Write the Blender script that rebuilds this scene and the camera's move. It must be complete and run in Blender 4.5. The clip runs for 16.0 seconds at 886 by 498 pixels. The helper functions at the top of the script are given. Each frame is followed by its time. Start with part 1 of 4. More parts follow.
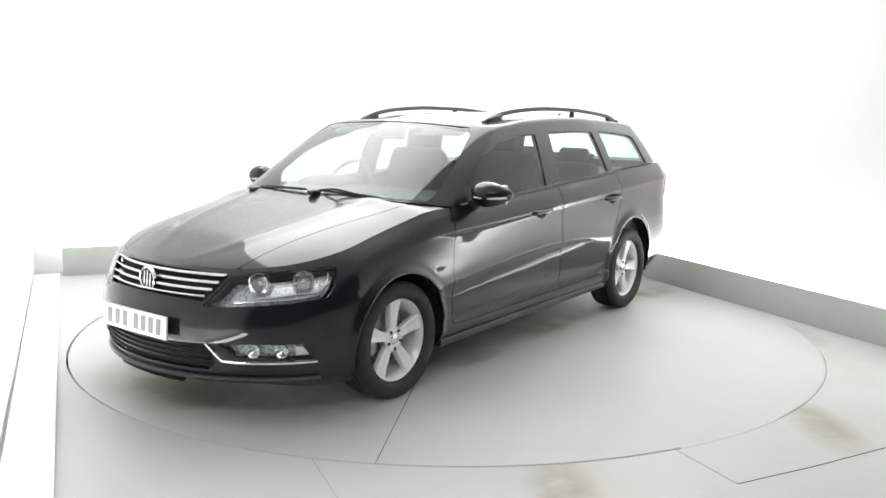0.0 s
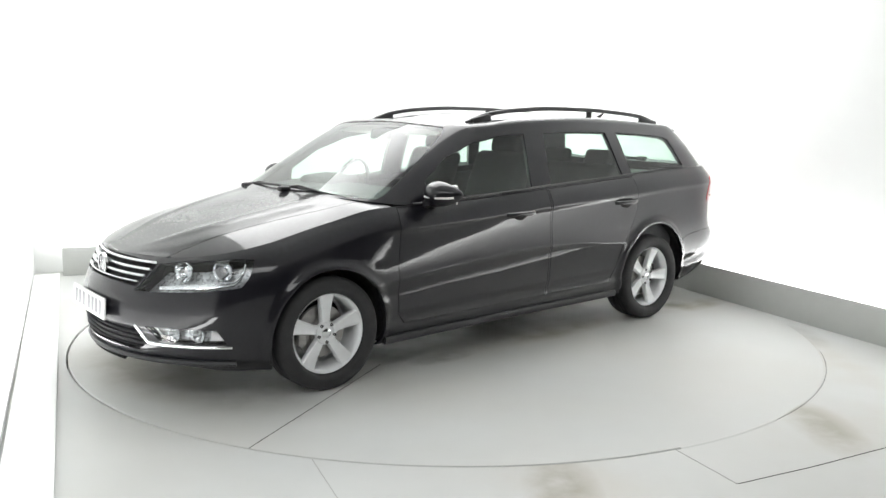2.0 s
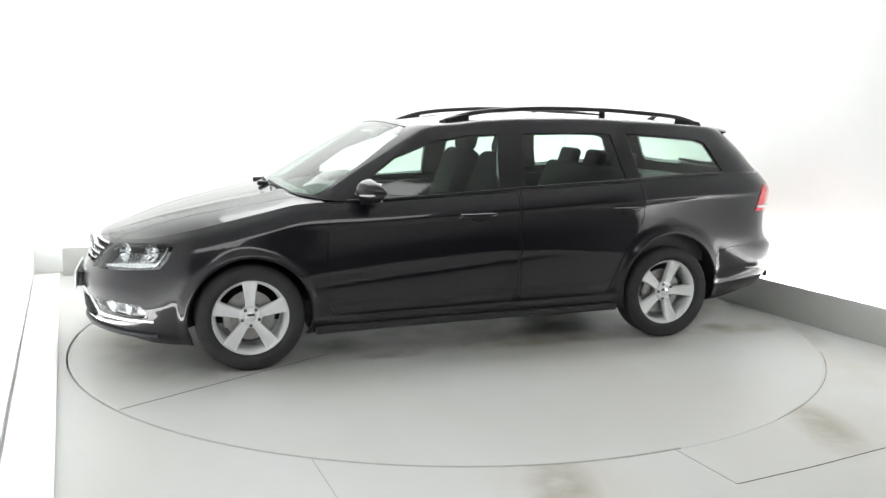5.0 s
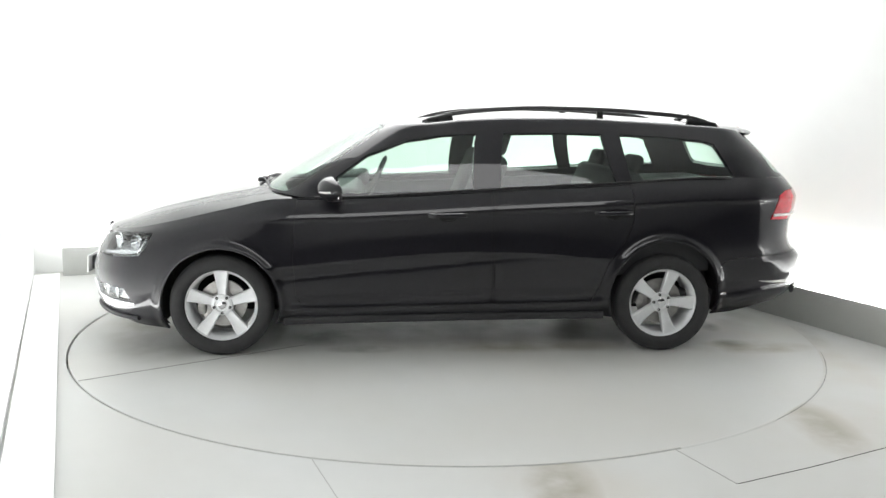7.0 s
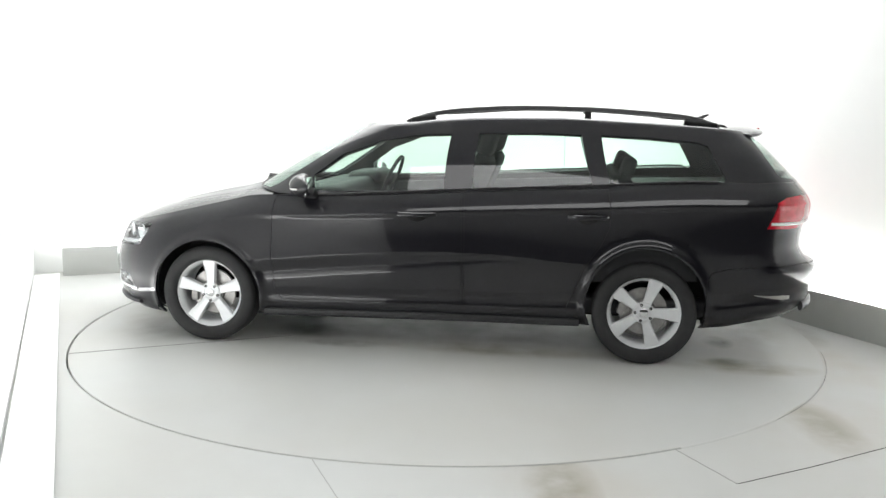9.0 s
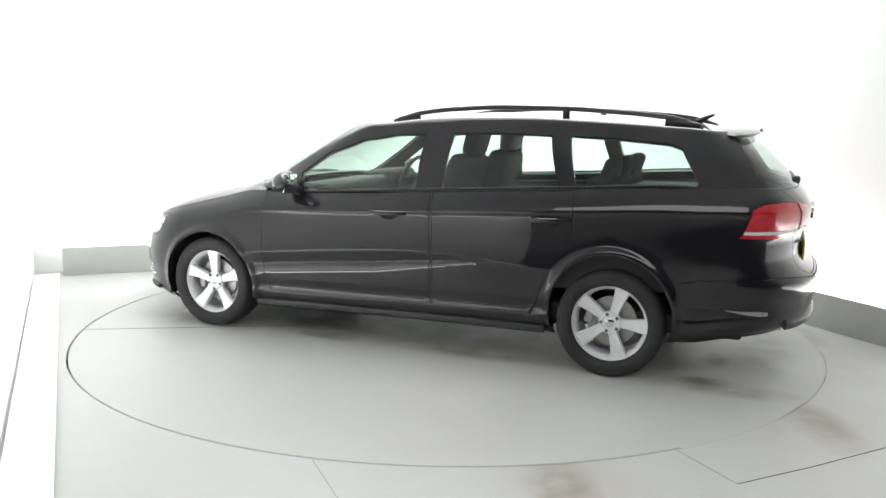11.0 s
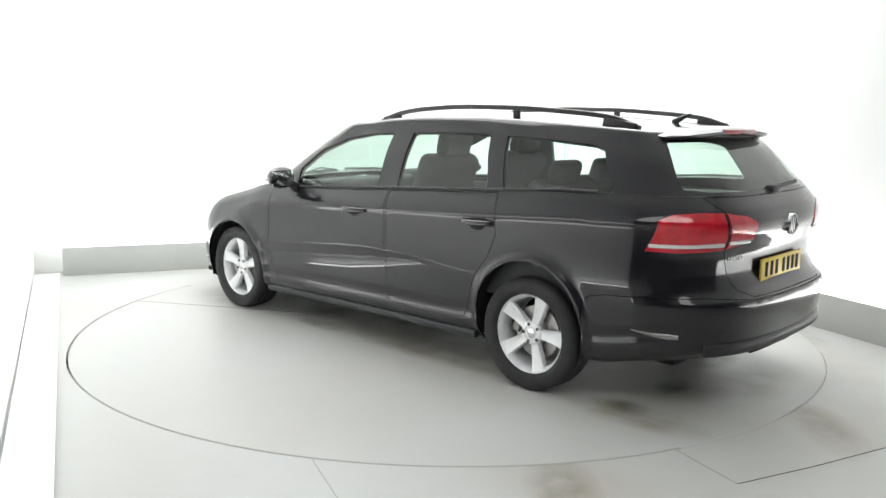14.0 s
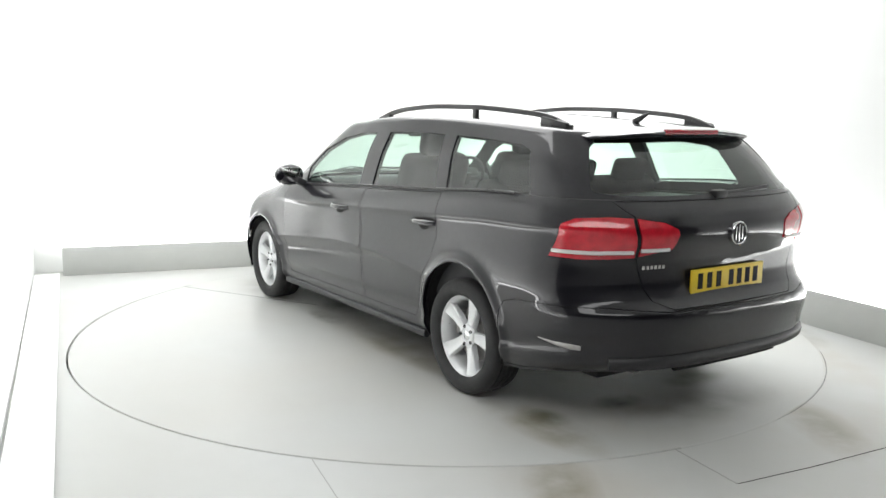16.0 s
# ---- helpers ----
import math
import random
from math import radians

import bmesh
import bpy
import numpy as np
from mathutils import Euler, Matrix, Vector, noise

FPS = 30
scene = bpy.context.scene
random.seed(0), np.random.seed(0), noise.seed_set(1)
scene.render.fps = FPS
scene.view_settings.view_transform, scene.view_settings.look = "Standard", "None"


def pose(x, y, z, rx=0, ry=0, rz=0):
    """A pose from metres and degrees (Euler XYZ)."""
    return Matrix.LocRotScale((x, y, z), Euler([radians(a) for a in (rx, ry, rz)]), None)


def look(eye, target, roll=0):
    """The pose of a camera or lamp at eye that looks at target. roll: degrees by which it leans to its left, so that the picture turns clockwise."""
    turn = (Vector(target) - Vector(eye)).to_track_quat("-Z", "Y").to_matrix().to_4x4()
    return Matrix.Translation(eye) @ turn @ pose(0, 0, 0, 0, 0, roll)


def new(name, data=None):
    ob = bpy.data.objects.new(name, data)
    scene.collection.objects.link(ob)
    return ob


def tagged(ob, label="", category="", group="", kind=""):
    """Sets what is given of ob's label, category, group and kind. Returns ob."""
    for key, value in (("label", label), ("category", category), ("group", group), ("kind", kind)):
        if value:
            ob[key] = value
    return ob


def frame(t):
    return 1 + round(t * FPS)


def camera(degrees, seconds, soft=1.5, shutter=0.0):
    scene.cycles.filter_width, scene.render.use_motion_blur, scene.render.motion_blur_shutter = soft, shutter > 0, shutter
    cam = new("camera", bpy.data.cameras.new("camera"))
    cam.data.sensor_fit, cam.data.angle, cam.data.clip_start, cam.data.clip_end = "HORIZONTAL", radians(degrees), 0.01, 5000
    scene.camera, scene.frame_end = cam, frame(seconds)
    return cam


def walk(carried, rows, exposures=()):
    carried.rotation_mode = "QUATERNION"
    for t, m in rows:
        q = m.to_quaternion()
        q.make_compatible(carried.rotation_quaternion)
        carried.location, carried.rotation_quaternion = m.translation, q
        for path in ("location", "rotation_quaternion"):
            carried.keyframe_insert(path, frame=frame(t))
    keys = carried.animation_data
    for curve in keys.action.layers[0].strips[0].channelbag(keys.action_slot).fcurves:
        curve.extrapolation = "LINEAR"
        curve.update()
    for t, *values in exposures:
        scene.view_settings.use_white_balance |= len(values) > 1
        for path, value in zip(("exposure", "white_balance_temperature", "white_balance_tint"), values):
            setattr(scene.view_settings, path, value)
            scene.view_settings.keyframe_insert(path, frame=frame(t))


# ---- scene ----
cam = camera(55.8, 16.0, soft=1.5)
EYE = (0.0, -5.763, 1.458)
VIEW = look(EYE, (-0.0279, -0.0371, 0.5325), 0.785)
walk(cam, [(0.0, VIEW), (16.0, VIEW)], [(0.0, 0.0), (16.0, 0.0)])

TURN_START, TURN_RATE = 233.22, -6.841   # heading of the car in degrees, and degrees a second
CAR_X, CAR_Y = 0.065, -0.098             # the car on the turntable
TABLE_R = 2.446

# ---- light ----
world = bpy.data.worlds.new("hall_air")
scene.world = world
world.use_nodes = True
world.node_tree.nodes["Background"].inputs[0].default_value = (0.9, 0.95, 1.0, 1)
world.node_tree.nodes["Background"].inputs[1].default_value = 0.05


def area_lamp(name, m, sx, sy, watts, colour=(1.0, 1.0, 1.0), label="large white studio softbox under the ceiling"):
    data = bpy.data.lights.new(name, "AREA")
    data.shape, data.size, data.size_y, data.energy, data.color = "RECTANGLE", sx, sy, watts, colour
    ob = new(name, data)
    ob.matrix_world = m
    return tagged(ob, label, "studio light")


area_lamp("studio_softbox", pose(0.25, 1.35, 3.35, 0, 0, 23), 5.2, 3.5, 215)
area_lamp("front_softbox", pose(-0.1, -5.3, 3.5), 5.6, 1.6, 95)

LEFT_END, CORNER, RIGHT_END = (-3.42, 1.48), (1.19, 3.25), (3.90, -2.75)   # foot of the plinth
FAR_LEFT, NEAR_LEFT = (-3.62, 1.42), (-1.42, -3.45)                        # foot of the side partition
COVE = 0.16                                                               # plinth to wall


def cove_strip(a, b, out, z, wide, watts_a_metre, tilt):
    """LED strip that lies along a to b, moved out to the left of that line, shining up the wall."""
    a, b = Vector((*a, 0)), Vector((*b, 0))
    d = (b - a).normalized()
    n = Vector((-d.y, d.x, 0))
    mid = (a + b) / 2 + n * out + Vector((0, 0, z))
    m = Matrix.Translation(mid) @ Matrix.Rotation(math.atan2(d.y, d.x), 4, "Z") @ pose(0, 0, 0, 180 - tilt)
    area_lamp("wall_washer", m, (b - a).length - 0.1, wide, watts_a_metre * (b - a).length, label="white LED strip lying behind the plinth and washing the wall")


cove_strip(LEFT_END, CORNER, 0.085, 0.17, 0.07, 9, 0)
cove_strip(CORNER, RIGHT_END, 0.085, 0.17, 0.07, 9, 0)
# strip added over the kerb to brighten the partition, which has no plinth
cove_strip(NEAR_LEFT, (-2.96, -0.03), -0.12, 0.035, 0.14, 4.6, 0)


# ---- materials ----
def mat(name, base, rough=0.5, metal=0.0, vary=0.0, scale=8.0, bump=0.0, bump_scale=80.0, coat=0.0, spec=0.5, stain=None, spots=()):
    """Principled surface with two scales of colour change, roughness change and fine relief."""
    m = bpy.data.materials.new(name)
    m.use_nodes = True
    nt = m.node_tree
    b = nt.nodes["Principled BSDF"]
    b.inputs["Base Color"].default_value = (*base, 1)
    b.inputs["Roughness"].default_value = rough
    b.inputs["Metallic"].default_value = metal
    b.inputs["Coat Weight"].default_value = coat
    b.inputs["Coat Roughness"].default_value = 0.03
    b.inputs["Specular IOR Level"].default_value = spec
    co = nt.nodes.new("ShaderNodeTexCoord").outputs["Object"]

    def noise_node(sc, detail=4.0):
        n = nt.nodes.new("ShaderNodeTexNoise")
        n.inputs["Scale"].default_value, n.inputs["Detail"].default_value = sc, detail
        nt.links.new(co, n.inputs["Vector"])
        return n.outputs["Fac"]

    def ramp(fac, lo, hi, a, c):
        r = nt.nodes.new("ShaderNodeMapRange")
        for i, v in enumerate((lo, hi, a, c)):
            r.inputs[1 + i].default_value = v
        nt.links.new(fac, r.inputs[0])
        return r.outputs[0]

    if vary:
        big, small = noise_node(scale), noise_node(scale * 9)
        add = nt.nodes.new("ShaderNodeMath")
        add.operation = "MULTIPLY_ADD"
        nt.links.new(small, add.inputs[0])
        add.inputs[1].default_value = 0.4
        nt.links.new(big, add.inputs[2])
        fac = ramp(add.outputs[0], 0.25, 1.15, 1 - 1.6 * vary, 1 + 1.6 * vary)
        mul = nt.nodes.new("ShaderNodeVectorMath")
        mul.operation = "SCALE"
        mul.inputs[0].default_value = base
        nt.links.new(fac, mul.inputs["Scale"])
        col = mul.outputs[0]
        if stain:
            colour, sc, lo, hi, amount = stain
            mix = nt.nodes.new("ShaderNodeMix")
            mix.data_type = "RGBA"
            nt.links.new(ramp(noise_node(sc, 3), lo, hi, 0, amount), mix.inputs[0])
            nt.links.new(col, mix.inputs[6])
            mix.inputs[7].default_value = (*colour, 1)
            col = mix.outputs[2]
        for (sx, sy, sz), (rx, ry, rz), colour, amount in spots:   # smudges and painted shade, each with a torn edge
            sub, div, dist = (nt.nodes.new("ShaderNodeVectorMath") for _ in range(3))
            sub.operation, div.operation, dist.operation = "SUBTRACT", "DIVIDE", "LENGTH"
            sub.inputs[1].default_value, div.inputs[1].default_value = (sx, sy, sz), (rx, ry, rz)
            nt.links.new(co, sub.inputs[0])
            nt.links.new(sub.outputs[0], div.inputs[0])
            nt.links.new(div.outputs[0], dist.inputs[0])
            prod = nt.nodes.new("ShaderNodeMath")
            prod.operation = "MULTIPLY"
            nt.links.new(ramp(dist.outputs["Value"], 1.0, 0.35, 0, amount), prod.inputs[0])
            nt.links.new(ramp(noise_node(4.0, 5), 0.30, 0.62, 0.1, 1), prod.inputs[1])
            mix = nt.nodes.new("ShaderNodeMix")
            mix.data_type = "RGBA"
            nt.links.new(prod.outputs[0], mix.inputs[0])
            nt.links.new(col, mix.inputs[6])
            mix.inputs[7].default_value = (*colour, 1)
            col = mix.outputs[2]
        nt.links.new(col, b.inputs["Base Color"])
        nt.links.new(ramp(noise_node(scale * 2), 0.0, 1.0, rough * 0.7, min(1, rough * 1.3)), b.inputs["Roughness"])
    if bump:
        n = nt.nodes.new("ShaderNodeBump")
        n.inputs["Strength"].default_value, n.inputs["Distance"].default_value = bump, 0.01
        nt.links.new(noise_node(bump_scale), n.inputs["Height"])
        nt.links.new(n.outputs[0], b.inputs["Normal"])
    return m


def glass(name, tint, base=0.05, rough=0.0):
    """Thin pane: tinted light through it, mirror gloss that grows towards grazing angles."""
    m = bpy.data.materials.new(name)
    m.use_nodes = True
    nt = m.node_tree
    nt.nodes.clear()
    out, mix = nt.nodes.new("ShaderNodeOutputMaterial"), nt.nodes.new("ShaderNodeMixShader")
    tr, gl, lw = nt.nodes.new("ShaderNodeBsdfTransparent"), nt.nodes.new("ShaderNodeBsdfGlossy"), nt.nodes.new("ShaderNodeLayerWeight")
    power, share = nt.nodes.new("ShaderNodeMath"), nt.nodes.new("ShaderNodeMath")
    lw.inputs[0].default_value = 0.5
    power.operation, share.operation = "POWER", "MULTIPLY_ADD"
    power.inputs[1].default_value = 4.0
    share.inputs[1].default_value, share.inputs[2].default_value = 0.9, base
    tr.inputs[0].default_value = (*tint, 1)
    gl.inputs["Roughness"].default_value = rough
    nt.links.new(lw.outputs["Facing"], power.inputs[0])
    nt.links.new(power.outputs[0], share.inputs[0])
    nt.links.new(share.outputs[0], mix.inputs[0])
    nt.links.new(tr.outputs[0], mix.inputs[1])
    nt.links.new(gl.outputs[0], mix.inputs[2])
    nt.links.new(mix.outputs[0], out.inputs[0])
    return m


WALL = mat("white_wall_paint", (0.86, 0.87, 0.86), 0.6, vary=0.02, scale=0.7, bump=0.05, bump_scale=60)
PLINTH = mat("grey_plinth_paint", (0.50, 0.51, 0.49), 0.45, vary=0.05, scale=1.5, bump=0.05)
BROWN, GRIME_SHADE = (0.24, 0.215, 0.15), (0.12, 0.12, 0.10)
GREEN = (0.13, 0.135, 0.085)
DUST = (0.50, 0.49, 0.455)
FLOOR = mat("pale_floor_paint", (0.53, 0.545, 0.537), 0.42, vary=0.05, scale=0.6, stain=(DUST, 0.9, 0.25, 0.80, 0.7), spots=(
    ((0.52, -2.60, 0), (0.45, 0.36, 1), DUST, 1.0), ((0.47, -2.62, 0), (0.17, 0.40, 1), BROWN, 0.8), ((1.95, -2.0, 0), (0.6, 0.6, 1), DUST, 1.0), ((1.82, -1.90, 0), (0.17, 0.48, 1), BROWN, 0.65),
    ((2.35, -0.7, 0), (0.3, 0.9, 1), DUST, 1.0), ((2.45, -0.15, 0), (0.12, 0.4, 1), GRIME_SHADE, 0.3), ((1.75, 1.6, 0), (0.35, 0.8, 1), BROWN, 0.35)))
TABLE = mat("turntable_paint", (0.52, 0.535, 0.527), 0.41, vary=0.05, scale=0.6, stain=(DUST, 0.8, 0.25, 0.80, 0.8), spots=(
    ((-0.2, 0, -0.55), (1.3, 1, 0.30), DUST, 1.0), ((0.57, 0, -0.66), (0.26, 1, 0.10), GRIME_SHADE, 0.9), ((0.82, 0, -0.35), (0.30, 1, 0.25), GRIME_SHADE, 0.75), ((2.05, 0, 0.20), (0.35, 1, 0.75), BROWN, 0.7),
    ((-1.85, 0, -0.25), (0.6, 1, 0.85), DUST, 1.0), ((-1.90, 0, -0.70), (0.46, 1, 0.17), BROWN, 0.9), ((-1.82, 0, -0.60), (0.14, 1, 0.10), GREEN, 0.95), ((-1.83, 0, -0.15), (0.11, 1, 0.17), GRIME_SHADE, 0.85), ((-1.76, 0, 0.51), (0.15, 1, 0.26), GREEN, 0.8),
    # the long ellipse about the centre is shade under the car, painted in
    ((-0.45, 0, -0.62), (0.75, 1, 0.16), BROWN, 0.75), ((-2.1, 0, 0.2), (0.25, 1, 0.6), GRIME_SHADE, 0.4), ((0.0, 0, 0.0), (1.8, 1, 0.62), GRIME_SHADE, 0.55), ((1.75, 0, -0.55), (0.50, 1, 0.40), GRIME_SHADE, 0.35)))
FAINT = mat("filled_joint", (0.38, 0.38, 0.365), 0.6, vary=0.2, scale=6)
JOINT = mat("dark_joint", (0.05, 0.05, 0.045), 0.8, vary=0.3, scale=6)
HALL = mat("dim_hall_wall", (0.12, 0.12, 0.12), 0.8, vary=0.1, scale=0.5)
PAINT = mat("black_pearl_paint", (0.0075, 0.0072, 0.0105), 0.35, vary=0.15, scale=40, coat=1.0, spec=0.15)
TRIM = mat("black_plastic_trim", (0.022, 0.022, 0.024), 0.45, vary=0.15, scale=40, bump=0.05, bump_scale=400)
SATIN = mat("satin_black_rail", (0.015, 0.015, 0.016), 0.3, vary=0.1, scale=30)
RUBBER = mat("tyre_rubber", (0.025, 0.025, 0.026), 0.7, vary=0.2, scale=12, bump=0.15, bump_scale=200)
ALLOY = mat("silver_alloy", (0.84, 0.85, 0.86), 0.32, metal=0.25, vary=0.05, scale=20)
STEEL = mat("worn_brake_steel", (0.38, 0.37, 0.36), 0.4, metal=0.9, vary=0.2, scale=30)
CHROME = mat("bright_chrome", (0.85, 0.86, 0.87), 0.09, metal=1.0, vary=0.03, scale=40)
DARK = mat("dark_void", (0.008, 0.008, 0.008), 0.8, vary=0.2, scale=20)
CLOTH = mat("black_seat_cloth", (0.018, 0.018, 0.02), 0.85, vary=0.15, scale=8)
CABIN = mat("grey_cabin_plastic", (0.035, 0.036, 0.038), 0.6, vary=0.1, scale=8)
LINING = mat("pale_roof_lining", (0.5, 0.49, 0.46), 0.9, vary=0.05, scale=60)
RED = mat("red_lamp_lens", (0.56, 0.014, 0.03), 0.12, vary=0.25, scale=25, coat=1.0)
RED_DARK = mat("dark_red_lens", (0.32, 0.010, 0.02), 0.15, vary=0.2, scale=30, coat=1.0)
CLEAR = mat("milky_clear_lens", (0.75, 0.72, 0.72), 0.15, vary=0.05, scale=30, coat=1.0)
REFLECTOR = mat("lamp_reflector", (0.75, 0.76, 0.77), 0.25, metal=0.9, vary=0.06, scale=30)
LAMP_GREY = mat("lamp_inner_grey", (0.6, 0.61, 0.62), 0.28, metal=0.55, vary=0.1, scale=30)
PLATE_WHITE = mat("white_plate", (0.8, 0.8, 0.79), 0.35, vary=0.03, scale=20)
PLATE_INK = mat("worn_plate_ink", (0.30, 0.30, 0.31), 0.4, vary=0.1, scale=60)
PLATE_YELLOW = mat("yellow_plate", (0.80, 0.58, 0.035), 0.35, vary=0.04, scale=20)
PANE = glass("green_tinted_glass", (0.77, 0.90, 0.83), 0.08)
LENS = glass("clear_lamp_lens", (0.93, 0.95, 0.96))
MIRROR = mat("mirror_glass", (0.9, 0.9, 0.9), 0.02, metal=1.0)


# ---- mesh helpers ----
def mesh_of(name, verts, faces, material, normals=None, angle=40):
    me = bpy.data.meshes.new(name)
    me.from_pydata([tuple(map(float, v)) for v in verts], [], [tuple(map(int, f)) for f in faces])
    me.materials.append(material)
    me.shade_smooth()
    if normals is not None:
        me.normals_split_custom_set_from_vertices([tuple(map(float, n)) for n in normals])
    else:
        me.set_sharp_from_angle(angle=radians(angle))
    return me


def put(name, me, parent=None, label="", m=None):
    ob = new(name, me)
    if parent is not None:
        ob.parent = parent
    if m is not None:
        ob.matrix_basis = m
    return tagged(ob, label)


def part(name, bm, material, parent, label="", m=None, angle=40):
    bmesh.ops.recalc_face_normals(bm, faces=bm.faces)
    me = bpy.data.meshes.new(name)
    bm.to_mesh(me)
    bm.free()
    me.materials.append(material)
    me.shade_smooth()
    me.set_sharp_from_angle(angle=radians(angle))
    return put(name, me, parent, label, m)


def box(bm, size, m=None, bevel=0.0, segs=2):
    made = bmesh.ops.create_cube(bm, size=1.0, matrix=(m or Matrix()) @ Matrix.Diagonal((*size, 1)))
    if bevel:
        edges = list({e for v in made["verts"] for e in v.link_edges})
        bmesh.ops.bevel(bm, geom=edges, offset=bevel, segments=segs, profile=0.5, affect="EDGES")
    return bm


def lathe(profile, steps=48, closed=False):
    """Profile of (y, radius) turned round the y axis."""
    bm = bmesh.new()
    rings = []
    for k in range(steps):
        a = 2 * math.pi * k / steps
        rings.append([bm.verts.new((r * math.cos(a), y, r * math.sin(a))) for y, r in profile])
    n = len(profile)
    for k in range(steps):
        a, b = rings[k], rings[(k + 1) % steps]
        for i in range(n if closed else n - 1):
            j = (i + 1) % n
            bm.faces.new((a[i], a[j], b[j], b[i]))
    bmesh.ops.remove_doubles(bm, verts=bm.verts, dist=1e-5)
    return bm


def sweep(bm, path, section, up=(0, 0, 1), scales=None):
    """A section of (side, up) points carried along a path, with closed ends."""
    path = [Vector(p) for p in path]
    rings = []
    for i, p in enumerate(path):
        d = (path[min(i + 1, len(path) - 1)] - path[max(i - 1, 0)]).normalized()
        side = d.cross(Vector(up)).normalized()
        high = side.cross(d)
        k = scales[i] if scales else 1.0
        rings.append([bm.verts.new(p + side * (a * k) + high * (b * k)) for a, b in section])
    n = len(section)
    for a, b in zip(rings, rings[1:]):
        for i in range(n):
            bm.faces.new((a[i], a[(i + 1) % n], b[(i + 1) % n], b[i]))
    bm.faces.new(rings[0]), bm.faces.new(rings[-1])
    return bm


def oval(a, b, n=10):
    return [(a * math.cos(2 * math.pi * k / n), b * math.sin(2 * math.pi * k / n)) for k in range(n)]


def table(x, keys):
    """Smooth curve through (x, value) keys, vectorised (cubic Hermite with limited slopes)."""
    k = np.array(sorted(keys), float)
    xs, ys = k[:, 0], k[:, 1]
    d = np.diff(ys) / np.diff(xs)
    m = np.concatenate([[d[0]], np.where(d[:-1] * d[1:] > 0, 2 * d[:-1] * d[1:] / (d[:-1] + d[1:] + 1e-12), 0), [d[-1]]])
    x = np.clip(np.asarray(x, float), xs[0], xs[-1])
    i = np.clip(np.searchsorted(xs, x, side="right") - 1, 0, len(xs) - 2)
    h = xs[i + 1] - xs[i]
    t = (x - xs[i]) / h
    return (2 * t**3 - 3 * t**2 + 1) * ys[i] + (t**3 - 2 * t**2 + t) * h * m[i] + (-2 * t**3 + 3 * t**2) * ys[i + 1] + (t**3 - t**2) * h * m[i + 1]


def smooth(a, b, x):
    t = np.clip((np.asarray(x, float) - a) / (b - a), 0, 1)
    return t * t * (3 - 2 * t)


# ---- the booth ----
def slab(name, a, b, z0, z1, thick, material, label, category="wall"):
    """Upright wall whose inner face runs from a to b; its thickness lies to the left of that line."""
    a, b = Vector((*a, 0)), Vector((*b, 0))
    d = b - a
    m = Matrix.Translation((a + b) / 2 + Vector((0, 0, (z0 + z1) / 2))) @ Matrix.Rotation(math.atan2(d.y, d.x), 4, "Z") @ Matrix.Translation((0, thick / 2, 0))
    bm = box(bmesh.new(), (d.length, thick, z1 - z0), None, 0.004)
    return tagged(part(name, bm, material, None, label, m), category=category, kind="structure")


